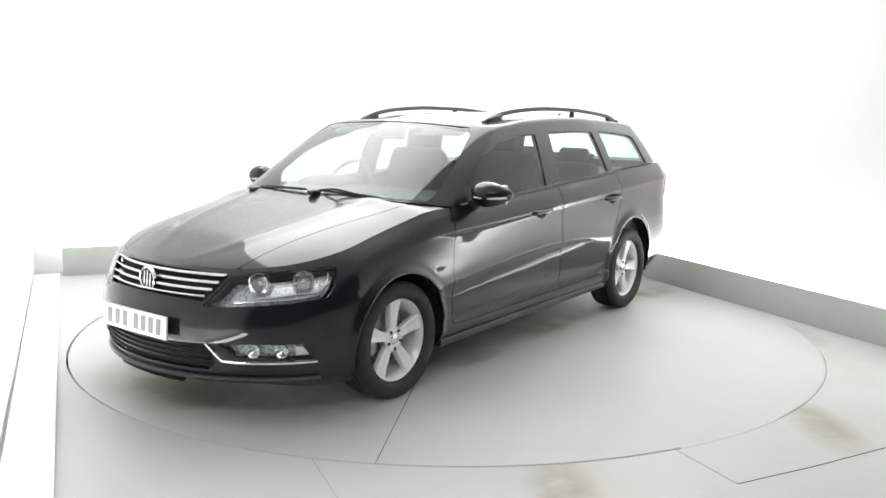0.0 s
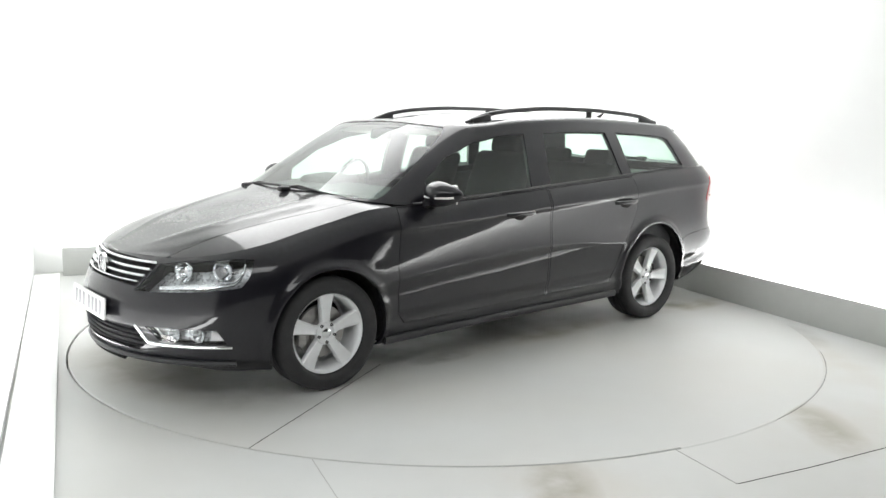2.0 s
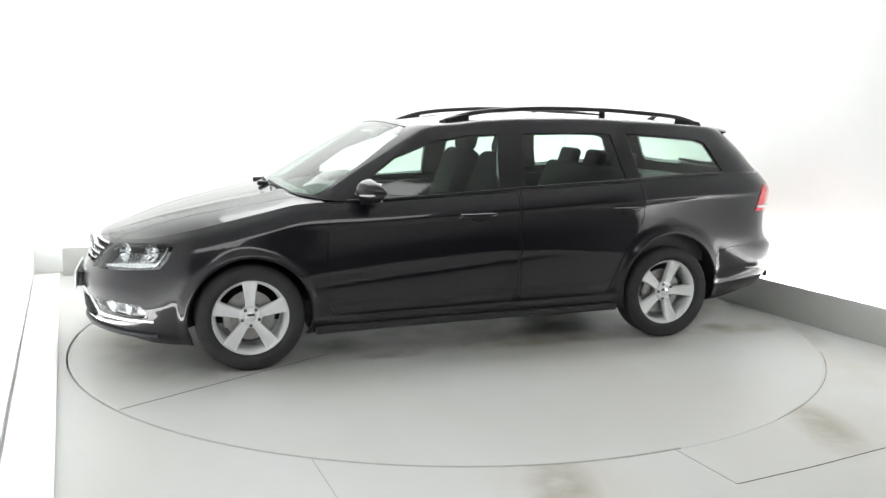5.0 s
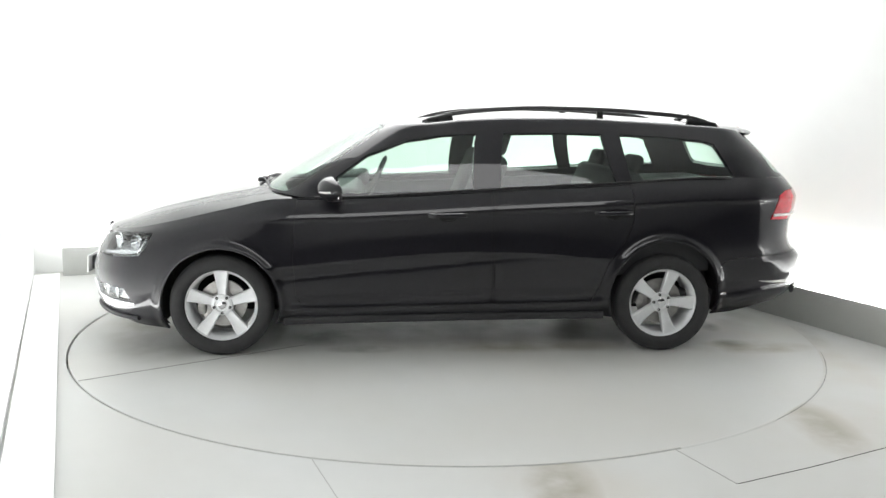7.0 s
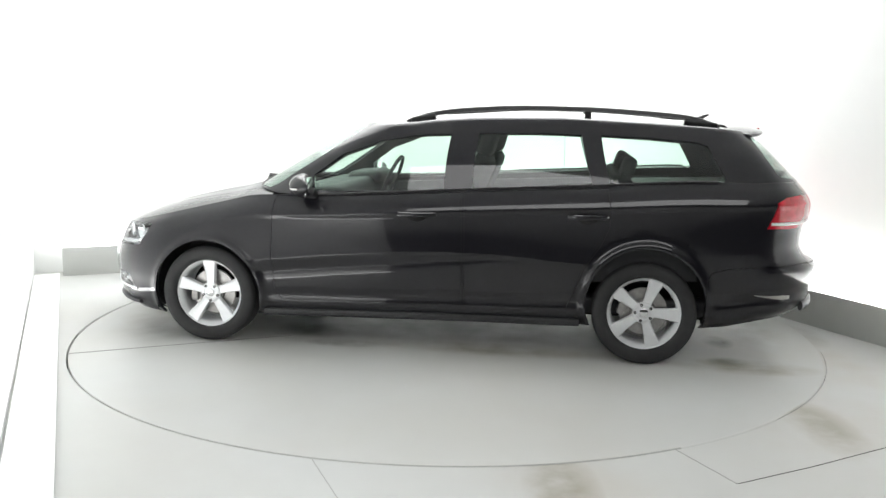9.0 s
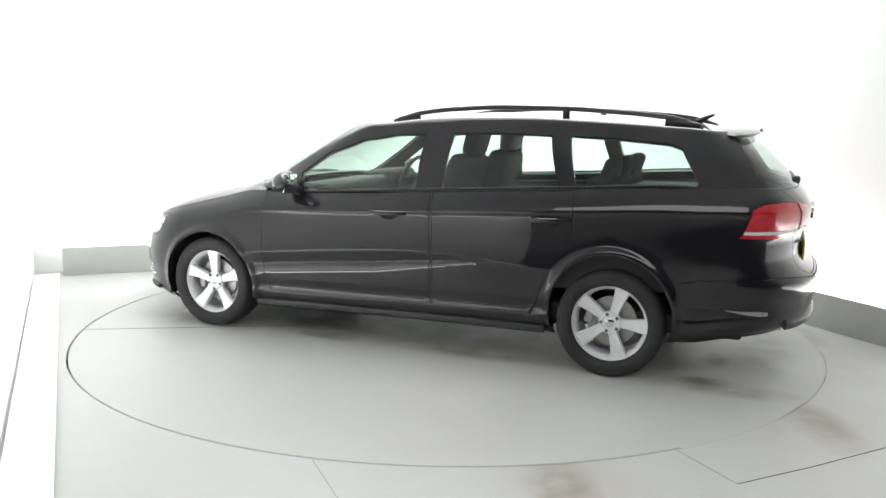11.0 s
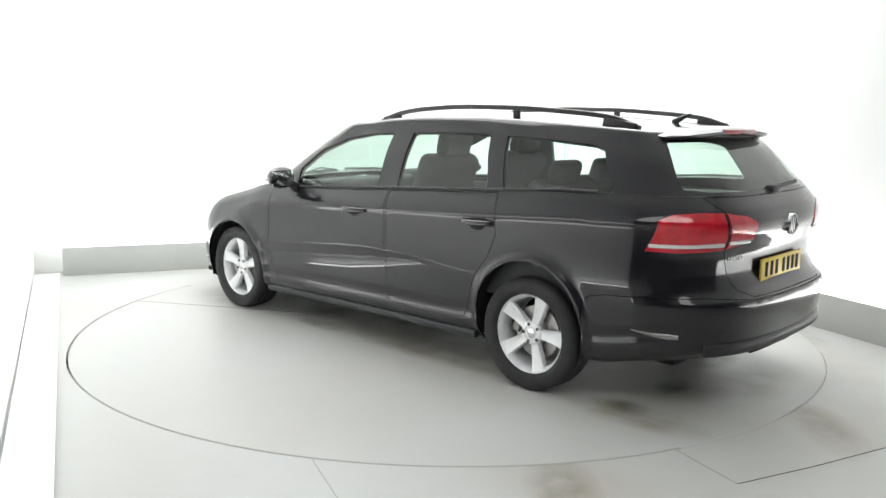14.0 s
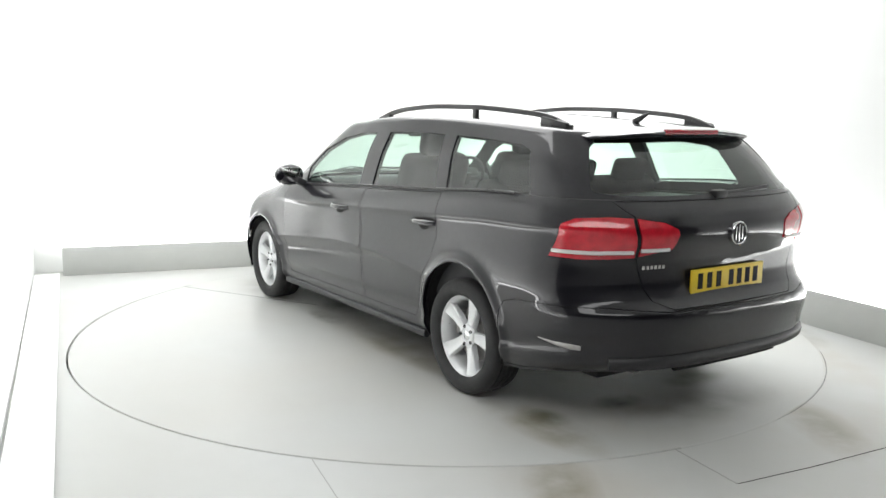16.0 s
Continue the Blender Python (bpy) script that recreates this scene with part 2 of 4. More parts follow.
def build_booth():
    h = 3.6
    back_a, back_b, side_b = Vector(LEFT_END), Vector(CORNER), Vector(RIGHT_END)
    n1, n2 = ((Vector((-(q - p).y, (q - p).x)).normalized() * COVE) for p, q in ((back_a, back_b), (back_b, side_b)))
    corner = back_b + (n1 + n2) * (COVE ** 2 / (COVE ** 2 + n1.dot(n2)))
    slab("wall_back", back_a + n1 - (back_b - back_a).normalized() * 0.35, corner, 0.0, h, 0.12, WALL, "white painted studio back wall, brightly lit")
    slab("wall_side", corner, side_b + n2, 0.0, h, 0.12, WALL, "white painted studio side wall, brightly lit")
    slab("wall_partition", NEAR_LEFT, Vector(FAR_LEFT) + (Vector(FAR_LEFT) - Vector(NEAR_LEFT)).normalized() * 0.3, 0.0, h, 0.12, WALL, "white painted side wall beside the turntable")
    slab("kerb", (-1.44, -2.87), LEFT_END, 0.0, 0.02, 0.204, WALL, "low white kerb along the side wall", "kerb")
    for name, a, b in (("baseboard", LEFT_END, CORNER), ("baseboard", CORNER, RIGHT_END)):
        a, b = Vector(a), Vector(b)
        n = Vector((b.y - a.y, a.x - b.x)).normalized() * 0.025
        e = (b - a).normalized() * 0.03
        slab(name, a + n + e, b + n - e, 0.0, 0.25, 0.022, PLINTH, "low grey painted plinth along the white wall", "baseboard")
    for name, a, b in (("wall_hall_front", (7.5, -9.5), (-7.5, -9.5)), ("wall_hall_left", (-7.5, -9.5), (-7.5, 5.5)),
                       ("wall_hall_right", (7.5, 5.5), (7.5, -9.5)), ("wall_hall_back", (-7.5, 5.5), (7.5, 5.5))):
        slab(name, b, a, 0.0, h, 0.15, HALL, "dim grey wall of the hall around the booth")
    bm = box(bmesh.new(), (15.6, 15.6, 0.1), pose(0, -2, h + 0.05))
    tagged(part("ceiling", bm, WALL, None, "plain white studio ceiling"), category="ceiling", kind="structure")
    # floor round the turntable: a ring sheet with a round hole, and a pit below the gap
    bm = bmesh.new()
    n, outer = 160, []
    hole = [bm.verts.new((2.457 * math.cos(2 * math.pi * k / n), 2.457 * math.sin(2 * math.pi * k / n), 0)) for k in range(n)]
    for k in range(n):
        c, s = math.cos(2 * math.pi * k / n), math.sin(2 * math.pi * k / n)
        q = 12.0 / max(abs(c), abs(s))
        outer.append(bm.verts.new((q * c, q * s, 0)))
    low = [bm.verts.new((v.co.x, v.co.y, -0.06)) for v in hole]
    for k in range(n):
        j = (k + 1) % n
        bm.faces.new((hole[k], outer[k], outer[j], hole[j]))
        bm.faces.new((low[k], hole[k], hole[j], low[j]))
    floor_ob = tagged(part("floor", bm, FLOOR, None, "pale grey painted concrete floor with worn patches"), category="floor", kind="structure")
    pit = tagged(part("turntable_pit", lathe([(-0.06, 0.001), (-0.06, 2.6)], 64), JOINT, None, "dark pit under the turntable", pose(0, 0, 0, 90)), category="floor", kind="structure")
    for a, b, jm in (((-0.56, -2.40), (-0.36, -2.86), FAINT), ((1.03, -2.235), (1.185, -2.575), FAINT), ((1.185, -2.575), (1.571, -2.391), JOINT), ((1.571, -2.391), (2.6, -1.85), JOINT)):
        a, b = Vector(a), Vector(b)
        d = b - a
        bm = box(bmesh.new(), (d.length, 0.003, 0.003), None)
        put_m = Matrix.Translation(((a.x + b.x) / 2, (a.y + b.y) / 2, 0.0)) @ Matrix.Rotation(math.atan2(d.y, d.x), 4, "Z")
        part("floor_joint", bm, jm, floor_ob, "", put_m)
    # strips added over the gap round the turntable, which hide or narrow the joint
    for a0, a1, rim in ((-64.5, -48.5, 2.4610), (-48.5, -14.0, 2.4535), (-14.0, 152.0, 2.4610)):
        steps = int((a1 - a0) * 2)
        bm = bmesh.new()
        rows = []
        for k in range(steps + 1):
            a = radians(a0 + (a1 - a0) * k / steps)
            rows.append([bm.verts.new((q * math.cos(a), q * math.sin(a), z)) for q, z in ((2.4400, 0.0), (2.4430, 0.0012), (rim - 0.003, 0.0012), (rim, 0.0))])
        for p, q in zip(rows, rows[1:]):
            for i in range(3):
                bm.faces.new((p[i], p[i + 1], q[i + 1], q[i]))
        part("gap_cover", bm, FLOOR, floor_ob, "pale dust packed into the turntable joint")


def build_turntable():
    top = put("turntable", None)
    tagged(top, "round pale grey painted turntable set flush in the floor", "turntable")
    disc = lathe([(0.0, 0.001), (0.0, 1.2), (0.0, TABLE_R - 0.004), (-0.004, TABLE_R), (-0.05, TABLE_R)], 160)
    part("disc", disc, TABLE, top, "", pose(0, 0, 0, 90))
    return top


build_booth()
turntable = build_turntable()


# ---- the car: two smooth nets (lower body, cabin) with outlines let into them ----
def net_point(front, side, rear, s, low):
    """Shared plan walk: s from 0 (front middle) over the flank to 3 (rear middle)."""
    fx, fc, fn = front
    rx, rc, rn = rear
    w = side
    a = np.clip(s, 0, 1) * math.pi / 2
    rho = (np.abs(np.cos(a)) ** fn + np.abs(np.sin(a)) ** fn) ** (-1 / fn)
    b = np.clip(s - 2, 0, 1) * math.pi / 2
    sig = (np.abs(np.cos(b)) ** rn + np.abs(np.sin(b)) ** rn) ** (-1 / rn)
    mid = np.clip(s - 1, 0, 1)
    x = np.where(s < 1, fc + (fx - fc) * np.cos(a) * rho, np.where(s < 2, fc + (rc - fc) * mid, rc + (rx - rc) * np.sin(b) * sig))
    y = w * np.where(s < 1, np.sin(a) * rho, np.where(s < 2, 1.0, np.cos(b) * sig))
    return x, y


Z_TOP = ((2.3, 0.715), (2.1, 0.722), (1.97, 0.738), (1.66, 0.803), (1.3, 0.886), (1.02, 0.945), (0.66, 0.956), (0.25, 0.977), (-0.3, 1.012), (-1.0, 1.05), (-1.75, 1.09), (-2.1, 1.09), (-2.4, 1.08))
Z_BOT = ((2.3, 0.20), (2.1, 0.195), (1.85, 0.165), (1.65, 0.16), (1.3, 0.18), (0.7, 0.195), (-0.3, 0.21), (-1.0, 0.215), (-1.75, 0.235), (-2.0, 0.285), (-2.45, 0.345))
W_SIDE = ((0, 0.815), (0.07, 0.850), (0.12, 0.862), (0.17, 0.858), (0.25, 0.872), (0.40, 0.880), (0.52, 0.884), (0.68, 0.884), (0.80, 0.887), (0.845, 0.894), (0.865, 0.890), (0.93, 0.868), (1, 0.832))
W_FRONT = ((0, 0.80), (0.1, 0.85), (0.25, 0.875), (0.45, 0.888), (0.6, 0.89), (0.72, 0.884), (0.82, 0.868), (0.9, 0.842), (0.96, 0.81), (1, 0.775))
X_FRONT = ((0, 2.215), (0.06, 2.262), (0.13, 2.276), (0.30, 2.283), (0.38, 2.296), (0.5, 2.298), (0.62, 2.282), (0.72, 2.258), (0.85, 2.225), (0.95, 2.195), (1, 2.165))
X_REAR = ((0, -2.34), (0.05, -2.395), (0.14, -2.415), (0.30, -2.432), (0.345, -2.43), (0.37, -2.402), (0.43, -2.350), (0.52, -2.322), (0.62, -2.325), (0.70, -2.345), (0.76, -2.366), (0.82, -2.370), (0.9, -2.347), (1, -2.285))


def lower(s, r):
    s, r = np.broadcast_arrays(np.asarray(s, float), np.asarray(r, float))
    one = np.ones_like(r)
    xf, xr = table(r, X_FRONT), table(r, X_REAR)
    xn, _ = net_point((2.2, 1.6, 2.0), one, (-2.35, -1.8, 3.0), s, True)
    k = smooth(0.75, 1.45, xn)
    w = table(r, W_SIDE) * (1 - k) + table(r, W_FRONT) * k
    w = w - 0.022 * smooth(-1.3, -2.2, xn) * smooth(0.45, 0.85, r)
    x, y = net_point((xf, 1.6, 2.0), w, (xr, -1.8, 3.0), s, True)
    xt, _ = net_point((2.165, 1.6, 2.0), one, (-2.285, -1.8, 3.0), s, True)
    xb, _ = net_point((2.215, 1.6, 2.0), one, (-2.34, -1.8, 3.0), s, True)
    zt, zb = table(xt, Z_TOP), table(xb, Z_BOT)
    z = zb + (zt - zb) * r
    # flared lips round the wheel openings
    for cx, cz in ((1.357, 0.31), (-1.357, 0.36)):
        d = np.hypot(x - cx, z - cz)
        y = y + np.where(y > 0.6, 0.020 * np.exp(-((d - 0.352) / 0.03) ** 2), 0)
    # flank crease from the front wheel to the rear door: flare above it, scoop below, melting away to the rear
    zc = table(x, ((1.3, 0.53), (0.95, 0.555), (0.43, 0.605), (-0.15, 0.640), (-0.45, 0.635), (-0.95, 0.60), (-1.4, 0.585)))
    up, dn = np.maximum(z - zc, 0), np.maximum(zc - z, 0)
    lip = 0.012 * smooth(1.45, 1.0, x) * smooth(-1.6, -0.9, x) * np.exp(-up / 0.055) * np.exp(-(dn / 0.10) ** 2)
    k = 0.085 * (0.35 + 0.65 * smooth(-0.7, 0.2, x))
    scoop = 0.014 * smooth(1.2, 1.0, x) * smooth(-0.78, -0.25, x) * smooth(0.0, k, dn) * np.exp(-np.maximum(dn - k, 0) / 0.04)
    y = y + np.where(y > 0.6, lip - scoop, 0)
    return np.stack([x, y, z], -1)


Z_BELT = ((1.2, 1.0), (1.0, 0.972), (0.85, 0.955)) + Z_TOP[6:]
Z_ROOF = ((0.5, 1.415), (0.3, 1.392), (0.09, 1.403), (-0.09, 1.424), (-0.44, 1.441), (-0.79, 1.444), (-1.14, 1.432), (-1.49, 1.413), (-1.74, 1.397), (-1.9, 1.385), (-2.05, 1.385))
W_CABIN = ((0, 0.832), (0.25, 0.800), (0.5, 0.766), (0.75, 0.719), (0.88, 0.693), (0.95, 0.678), (0.985, 0.665), (1, 0.645))


def cabin(s, r):
    s, r = np.broadcast_arrays(np.asarray(s, float), np.asarray(r, float))
    one = np.ones_like(r)
    xf = table(r, ((0, 1.15), (0.5, 0.80), (0.85, 0.54), (1, 0.40)))
    fc = 0.55 - 0.43 * r
    xr = table(r, ((0, -2.285), (0.4, -2.17), (0.8, -2.045), (1, -1.965)))
    rc = -1.72 + 0.06 * r
    x, y = net_point((xf, fc, 3.6), table(r, W_CABIN), (xr, rc, 3.4), s, False)
    xb, _ = net_point((1.15, 0.55, 3.6), one, (-2.285, -1.72, 3.4), s, False)
    xt, _ = net_point((0.40, 0.12, 3.6), one, (-1.965, -1.66, 3.4), s, False)
    zb, zt = table(xb, Z_BELT), table(xt, Z_ROOF)
    k = smooth(0.75, 0.0, s)
    zt = zt + 0.02 * k
    y = y * (1 - 0.06 * smooth(-0.9, -1.95, x))
    return np.stack([x, y, zb + (zt - zb) * r], -1)


class Net:
    """A net with outlines: constrained triangles in its own plane, lifted on to the surface."""

    def __init__(self, surface, s_keys, r_keys, metres=(1.2, 3.4, 0.95), high=0.8):
        self.f, self.high = surface, high
        self.cum = np.concatenate([[0], np.cumsum(metres)])
        self.points, self.edges, self.polys = [], [], {}
        self.s_keys, self.r_keys = s_keys, r_keys
        ss, rr = np.meshgrid(np.linspace(0, 3, 601), np.linspace(0, 1, 161), indexing="ij")
        self.ss, self.rr, self.pp = ss, rr, surface(ss, rr)

    def to_plane(self, s, r):
        return np.interp(s, [0, 1, 2, 3], self.cum), np.asarray(r) * self.high

    def from_plane(self, u, w):
        return np.interp(u, self.cum, [0, 1, 2, 3]), np.clip(np.asarray(w) / self.high, 0, 1)

    def locate(self, p):
        """(u, w) of the net point nearest to p; None in p leaves that axis free."""
        d = sum((self.pp[..., i] - v) ** 2 for i, v in enumerate(p[:3]) if v is not None)
        if p[0] is None:
            d = d + 9.0 * (self.ss > 1.0 if p[3] == "front" else self.ss < 2.0)
        i, j = np.unravel_index(d.argmin(), d.shape)
        s, r = self.ss[i, j], self.rr[i, j]
        for _ in range(3):   # Newton steps on the surface
            e = 1e-4
            s, r = min(max(s, e), 3 - e), min(max(r, e), 1 - e)
            q0, qs, qr = self.f(s, r), self.f(s + e, r), self.f(s, r + e)
            ax = [k for k in range(3) if p[k] is not None]
            J = np.stack([(qs - q0)[ax] / e, (qr - q0)[ax] / e], 1)
            step = np.linalg.lstsq(J, np.array([p[k] for k in ax]) - q0[ax], rcond=None)[0]
            s, r = s + np.clip(step[0], -0.01, 0.01), r + np.clip(step[1], -0.01, 0.01)
        return tuple(float(v) for v in self.to_plane(np.clip(s, 0, 3), np.clip(r, 0, 1)))

    def outline(self, name, pts, gap=0.0, close=0.02):
        """An outline through the given points, split into short edges; with a gap, a second outline inside it."""
        uw = [p if len(p) == 2 else self.locate(p) for p in pts]
        end = float(self.cum[-1])
        uw = [(0.0 if u < 0.008 else end if u > end - 0.008 else u, w) for u, w in uw]
        fine = []
        for a, b in zip(uw, uw[1:] + uw[:1]):
            n = max(1, int(math.hypot(b[0] - a[0], b[1] - a[1]) / close))
            fine += [(a[0] + (b[0] - a[0]) * i / n, a[1] + (b[1] - a[1]) * i / n) for i in range(n)]
        self.polys[name] = np.array(fine)
        if gap:
            q = np.array(fine)
            d = np.roll(q, -1, 0) - np.roll(q, 1, 0)
            d /= np.linalg.norm(d, axis=1, keepdims=True) + 1e-9
            area = np.sum(q[:, 0] * np.roll(q[:, 1], -1) - q[:, 1] * np.roll(q[:, 0], -1))
            nn = np.stack([-d[:, 1], d[:, 0]], 1) * np.sign(area)
            q2 = q + nn * gap
            edge = (q[:, 0] <= 0) | (q[:, 0] >= end)
            q2[edge, 0] = q[edge, 0]
            self.polys[name + "/in"] = q2

    def triangles(self):
        from mathutils.geometry import delaunay_2d_cdt
        U, R = np.meshgrid(self.s_keys, self.r_keys, indexing="ij")
        u, w = self.to_plane(U.ravel(), R.ravel())
        pts = np.stack([u, w], 1)
        keep = np.ones(len(pts), bool)
        rim = (R.ravel() <= 0) | (R.ravel() >= 1) | (U.ravel() <= 0) | (U.ravel() >= 3)
        for poly in self.polys.values():
            for a, b in zip(poly, np.roll(poly, -1, 0)):
                t = np.clip(((pts - a) @ (b - a)) / (np.dot(b - a, b - a) + 1e-12), 0, 1)
                keep &= rim | (np.linalg.norm(pts - a - t[:, None] * (b - a), axis=1) > 0.006)
        pts = list(map(tuple, pts[keep]))
        edges = []
        for poly in self.polys.values():
            n0 = len(pts)
            pts += [tuple(q) for q in poly]
            edges += [(n0 + i, n0 + (i + 1) % len(poly)) for i in range(len(poly))]
        out = delaunay_2d_cdt([Vector(q) for q in pts], edges, [], 0, 1e-5)
        uv = np.array([tuple(v) for v in out[0]])
        s, r = self.from_plane(uv[:, 0], uv[:, 1])
        e = 1.5e-3
        P = self.f(s, r)
        ds = self.f(np.clip(s + e, 0, 3), r) - self.f(np.clip(s - e, 0, 3), r)
        dr = self.f(s, np.clip(r + e, 0, 1)) - self.f(s, np.clip(r - e, 0, 1))
        N = np.cross(ds, dr)
        N /= np.linalg.norm(N, axis=1, keepdims=True) + 1e-12
        N = np.where((N[:, :1] * 0.2 * P[:, :1] + N[:, 1:2] * P[:, 1:2] + 0.3 * N[:, 2:]) < 0, -N, N)
        N[s < 0.002, 1] = 0
        N[s > 2.998, 1] = 0
        P[s < 1e-6, 1] = 0
        P[s > 3 - 1e-6, 1] = 0
        N /= np.linalg.norm(N, axis=1, keepdims=True) + 1e-12
        F = np.array([f for f in out[2]])
        c = uv[F].mean(1)
        self.P, self.N, self.F, self.c, self.uv = P, N, F, c, uv
        self.left = np.ones(len(F), bool)

    def inside(self, poly):
        x, y = self.c[:, 0], self.c[:, 1]
        res = np.zeros(len(x), bool)
        for (x0, y0), (x1, y1) in zip(poly, np.roll(poly, -1, 0)):
            if y0 != y1:
                res ^= ((y0 > y) != (y1 > y)) & (x < (x1 - x0) * (y - y0) / (y1 - y0) + x0)
        return res

    def take(self, mask):
        """The faces in the mask that nothing has taken yet."""
        m = mask & self.left
        self.left &= ~m
        return self.F[m]

    def take_poly(self, name, gap=False):
        got = self.take(self.inside(self.polys[name + ("/in" if gap else "")]))
        if gap:
            self.take(self.inside(self.polys[name]))
        return got


def shell(name, net, F, material, parent, label="", sides="both", lift=0.0, edge=0.014):
    """One mesh of net faces with turned-in edges; sides: both (mirrored and joined), left or right."""
    used, inv = np.unique(F.ravel(), return_inverse=True)
    F = inv.reshape(-1, 3)
    N = net.N[used]
    P = net.P[used] + N * lift
    fn = np.cross(P[F[:, 1]] - P[F[:, 0]], P[F[:, 2]] - P[F[:, 0]])
    flip = (fn * N[F].mean(1)).sum(1) < 0
    F = np.where(flip[:, None], F[:, ::-1], F)
    V, NN, faces = [P], [N], [F]
    if edge:
        count = {}
        for tri in F:
            for a, b in ((tri[0], tri[1]), (tri[1], tri[2]), (tri[2], tri[0])):
                count[(a, b)] = count.get((a, b), 0) + 1
        rim = [(a, b) for a, b in count if (b, a) not in count and not (abs(P[a, 1]) < 1e-4 and abs(P[b, 1]) < 1e-4)]
        if rim:
            A = np.array(rim)
            n0, m = len(P), len(A)
            side = np.cross(P[A[:, 1]] - P[A[:, 0]], N[A].mean(1))
            side /= np.linalg.norm(side, axis=1, keepdims=True) + 1e-12
            quad = [P[A[:, 0]], P[A[:, 1]], P[A[:, 1]] - N[A[:, 1]] * edge, P[A[:, 0]] - N[A[:, 0]] * edge]
            V += quad
            NN += [side] * 4
            i = np.arange(m)
            faces += [np.stack([n0 + i + m, n0 + i, n0 + i + 3 * m], 1), np.stack([n0 + i + m, n0 + i + 3 * m, n0 + i + 2 * m], 1)]
    V, NN, faces = np.concatenate(V), np.concatenate(NN), np.concatenate(faces)
    flipv = np.array([1, -1, 1])
    if sides == "right":
        V, NN, faces = V * flipv, NN * flipv, faces[:, ::-1]
    elif sides == "both":
        faces = np.concatenate([faces, faces[:, ::-1] + len(V)])
        V, NN = np.concatenate([V, V * flipv]), np.concatenate([NN, NN * flipv])
    return put(name, mesh_of(name, V, faces, material, NN), parent, label)


def pair(name, net, F, material, parent, label="", **k):
    return [shell(name, net, F, material, parent, label, sides=side, **k) for side in ("left", "right")]


def sheet(name, grid, material, parent, label="", angle=60):
    """A smooth sheet from a grid of points (rows x columns), mirrored to both sides of the middle."""
    g = np.asarray(grid, float)
    full = np.concatenate([g, g[:, -2::-1] * np.array([1, -1, 1])], 1)
    n, m = full.shape[:2]
    faces = [(i * m + j, i * m + j + 1, (i + 1) * m + j + 1, (i + 1) * m + j) for i in range(n - 1) for j in range(m - 1)]
    me = mesh_of(name, full.reshape(-1, 3), faces, material, None, angle)
    bm = bmesh.new()
    bm.from_mesh(me)
    bmesh.ops.remove_doubles(bm, verts=bm.verts, dist=1e-6)
    bmesh.ops.recalc_face_normals(bm, faces=bm.faces)
    if sum(f.normal.z for f in bm.faces) < 0:
        bmesh.ops.reverse_faces(bm, faces=bm.faces)
    bm.to_mesh(me)
    bm.free()
    return put(name, me, parent, label)


def both(name, make, material, parent, label="", angle=40):
    """Left part from make(), and its mirror image."""
    out = []
    for f in (1, -1):
        bm = make()
        if f < 0:
            bmesh.ops.scale(bm, vec=(1, -1, 1), verts=bm.verts)
        out.append(part(name, bm, material, parent, label, None, angle))
    return out


def arch(cx, cz, r, drop):
    pts = [(cx + r * math.cos(a), None, cz + r * math.sin(a)) for a in np.linspace(-0.45, math.pi + 0.45, 26)]
    return pts


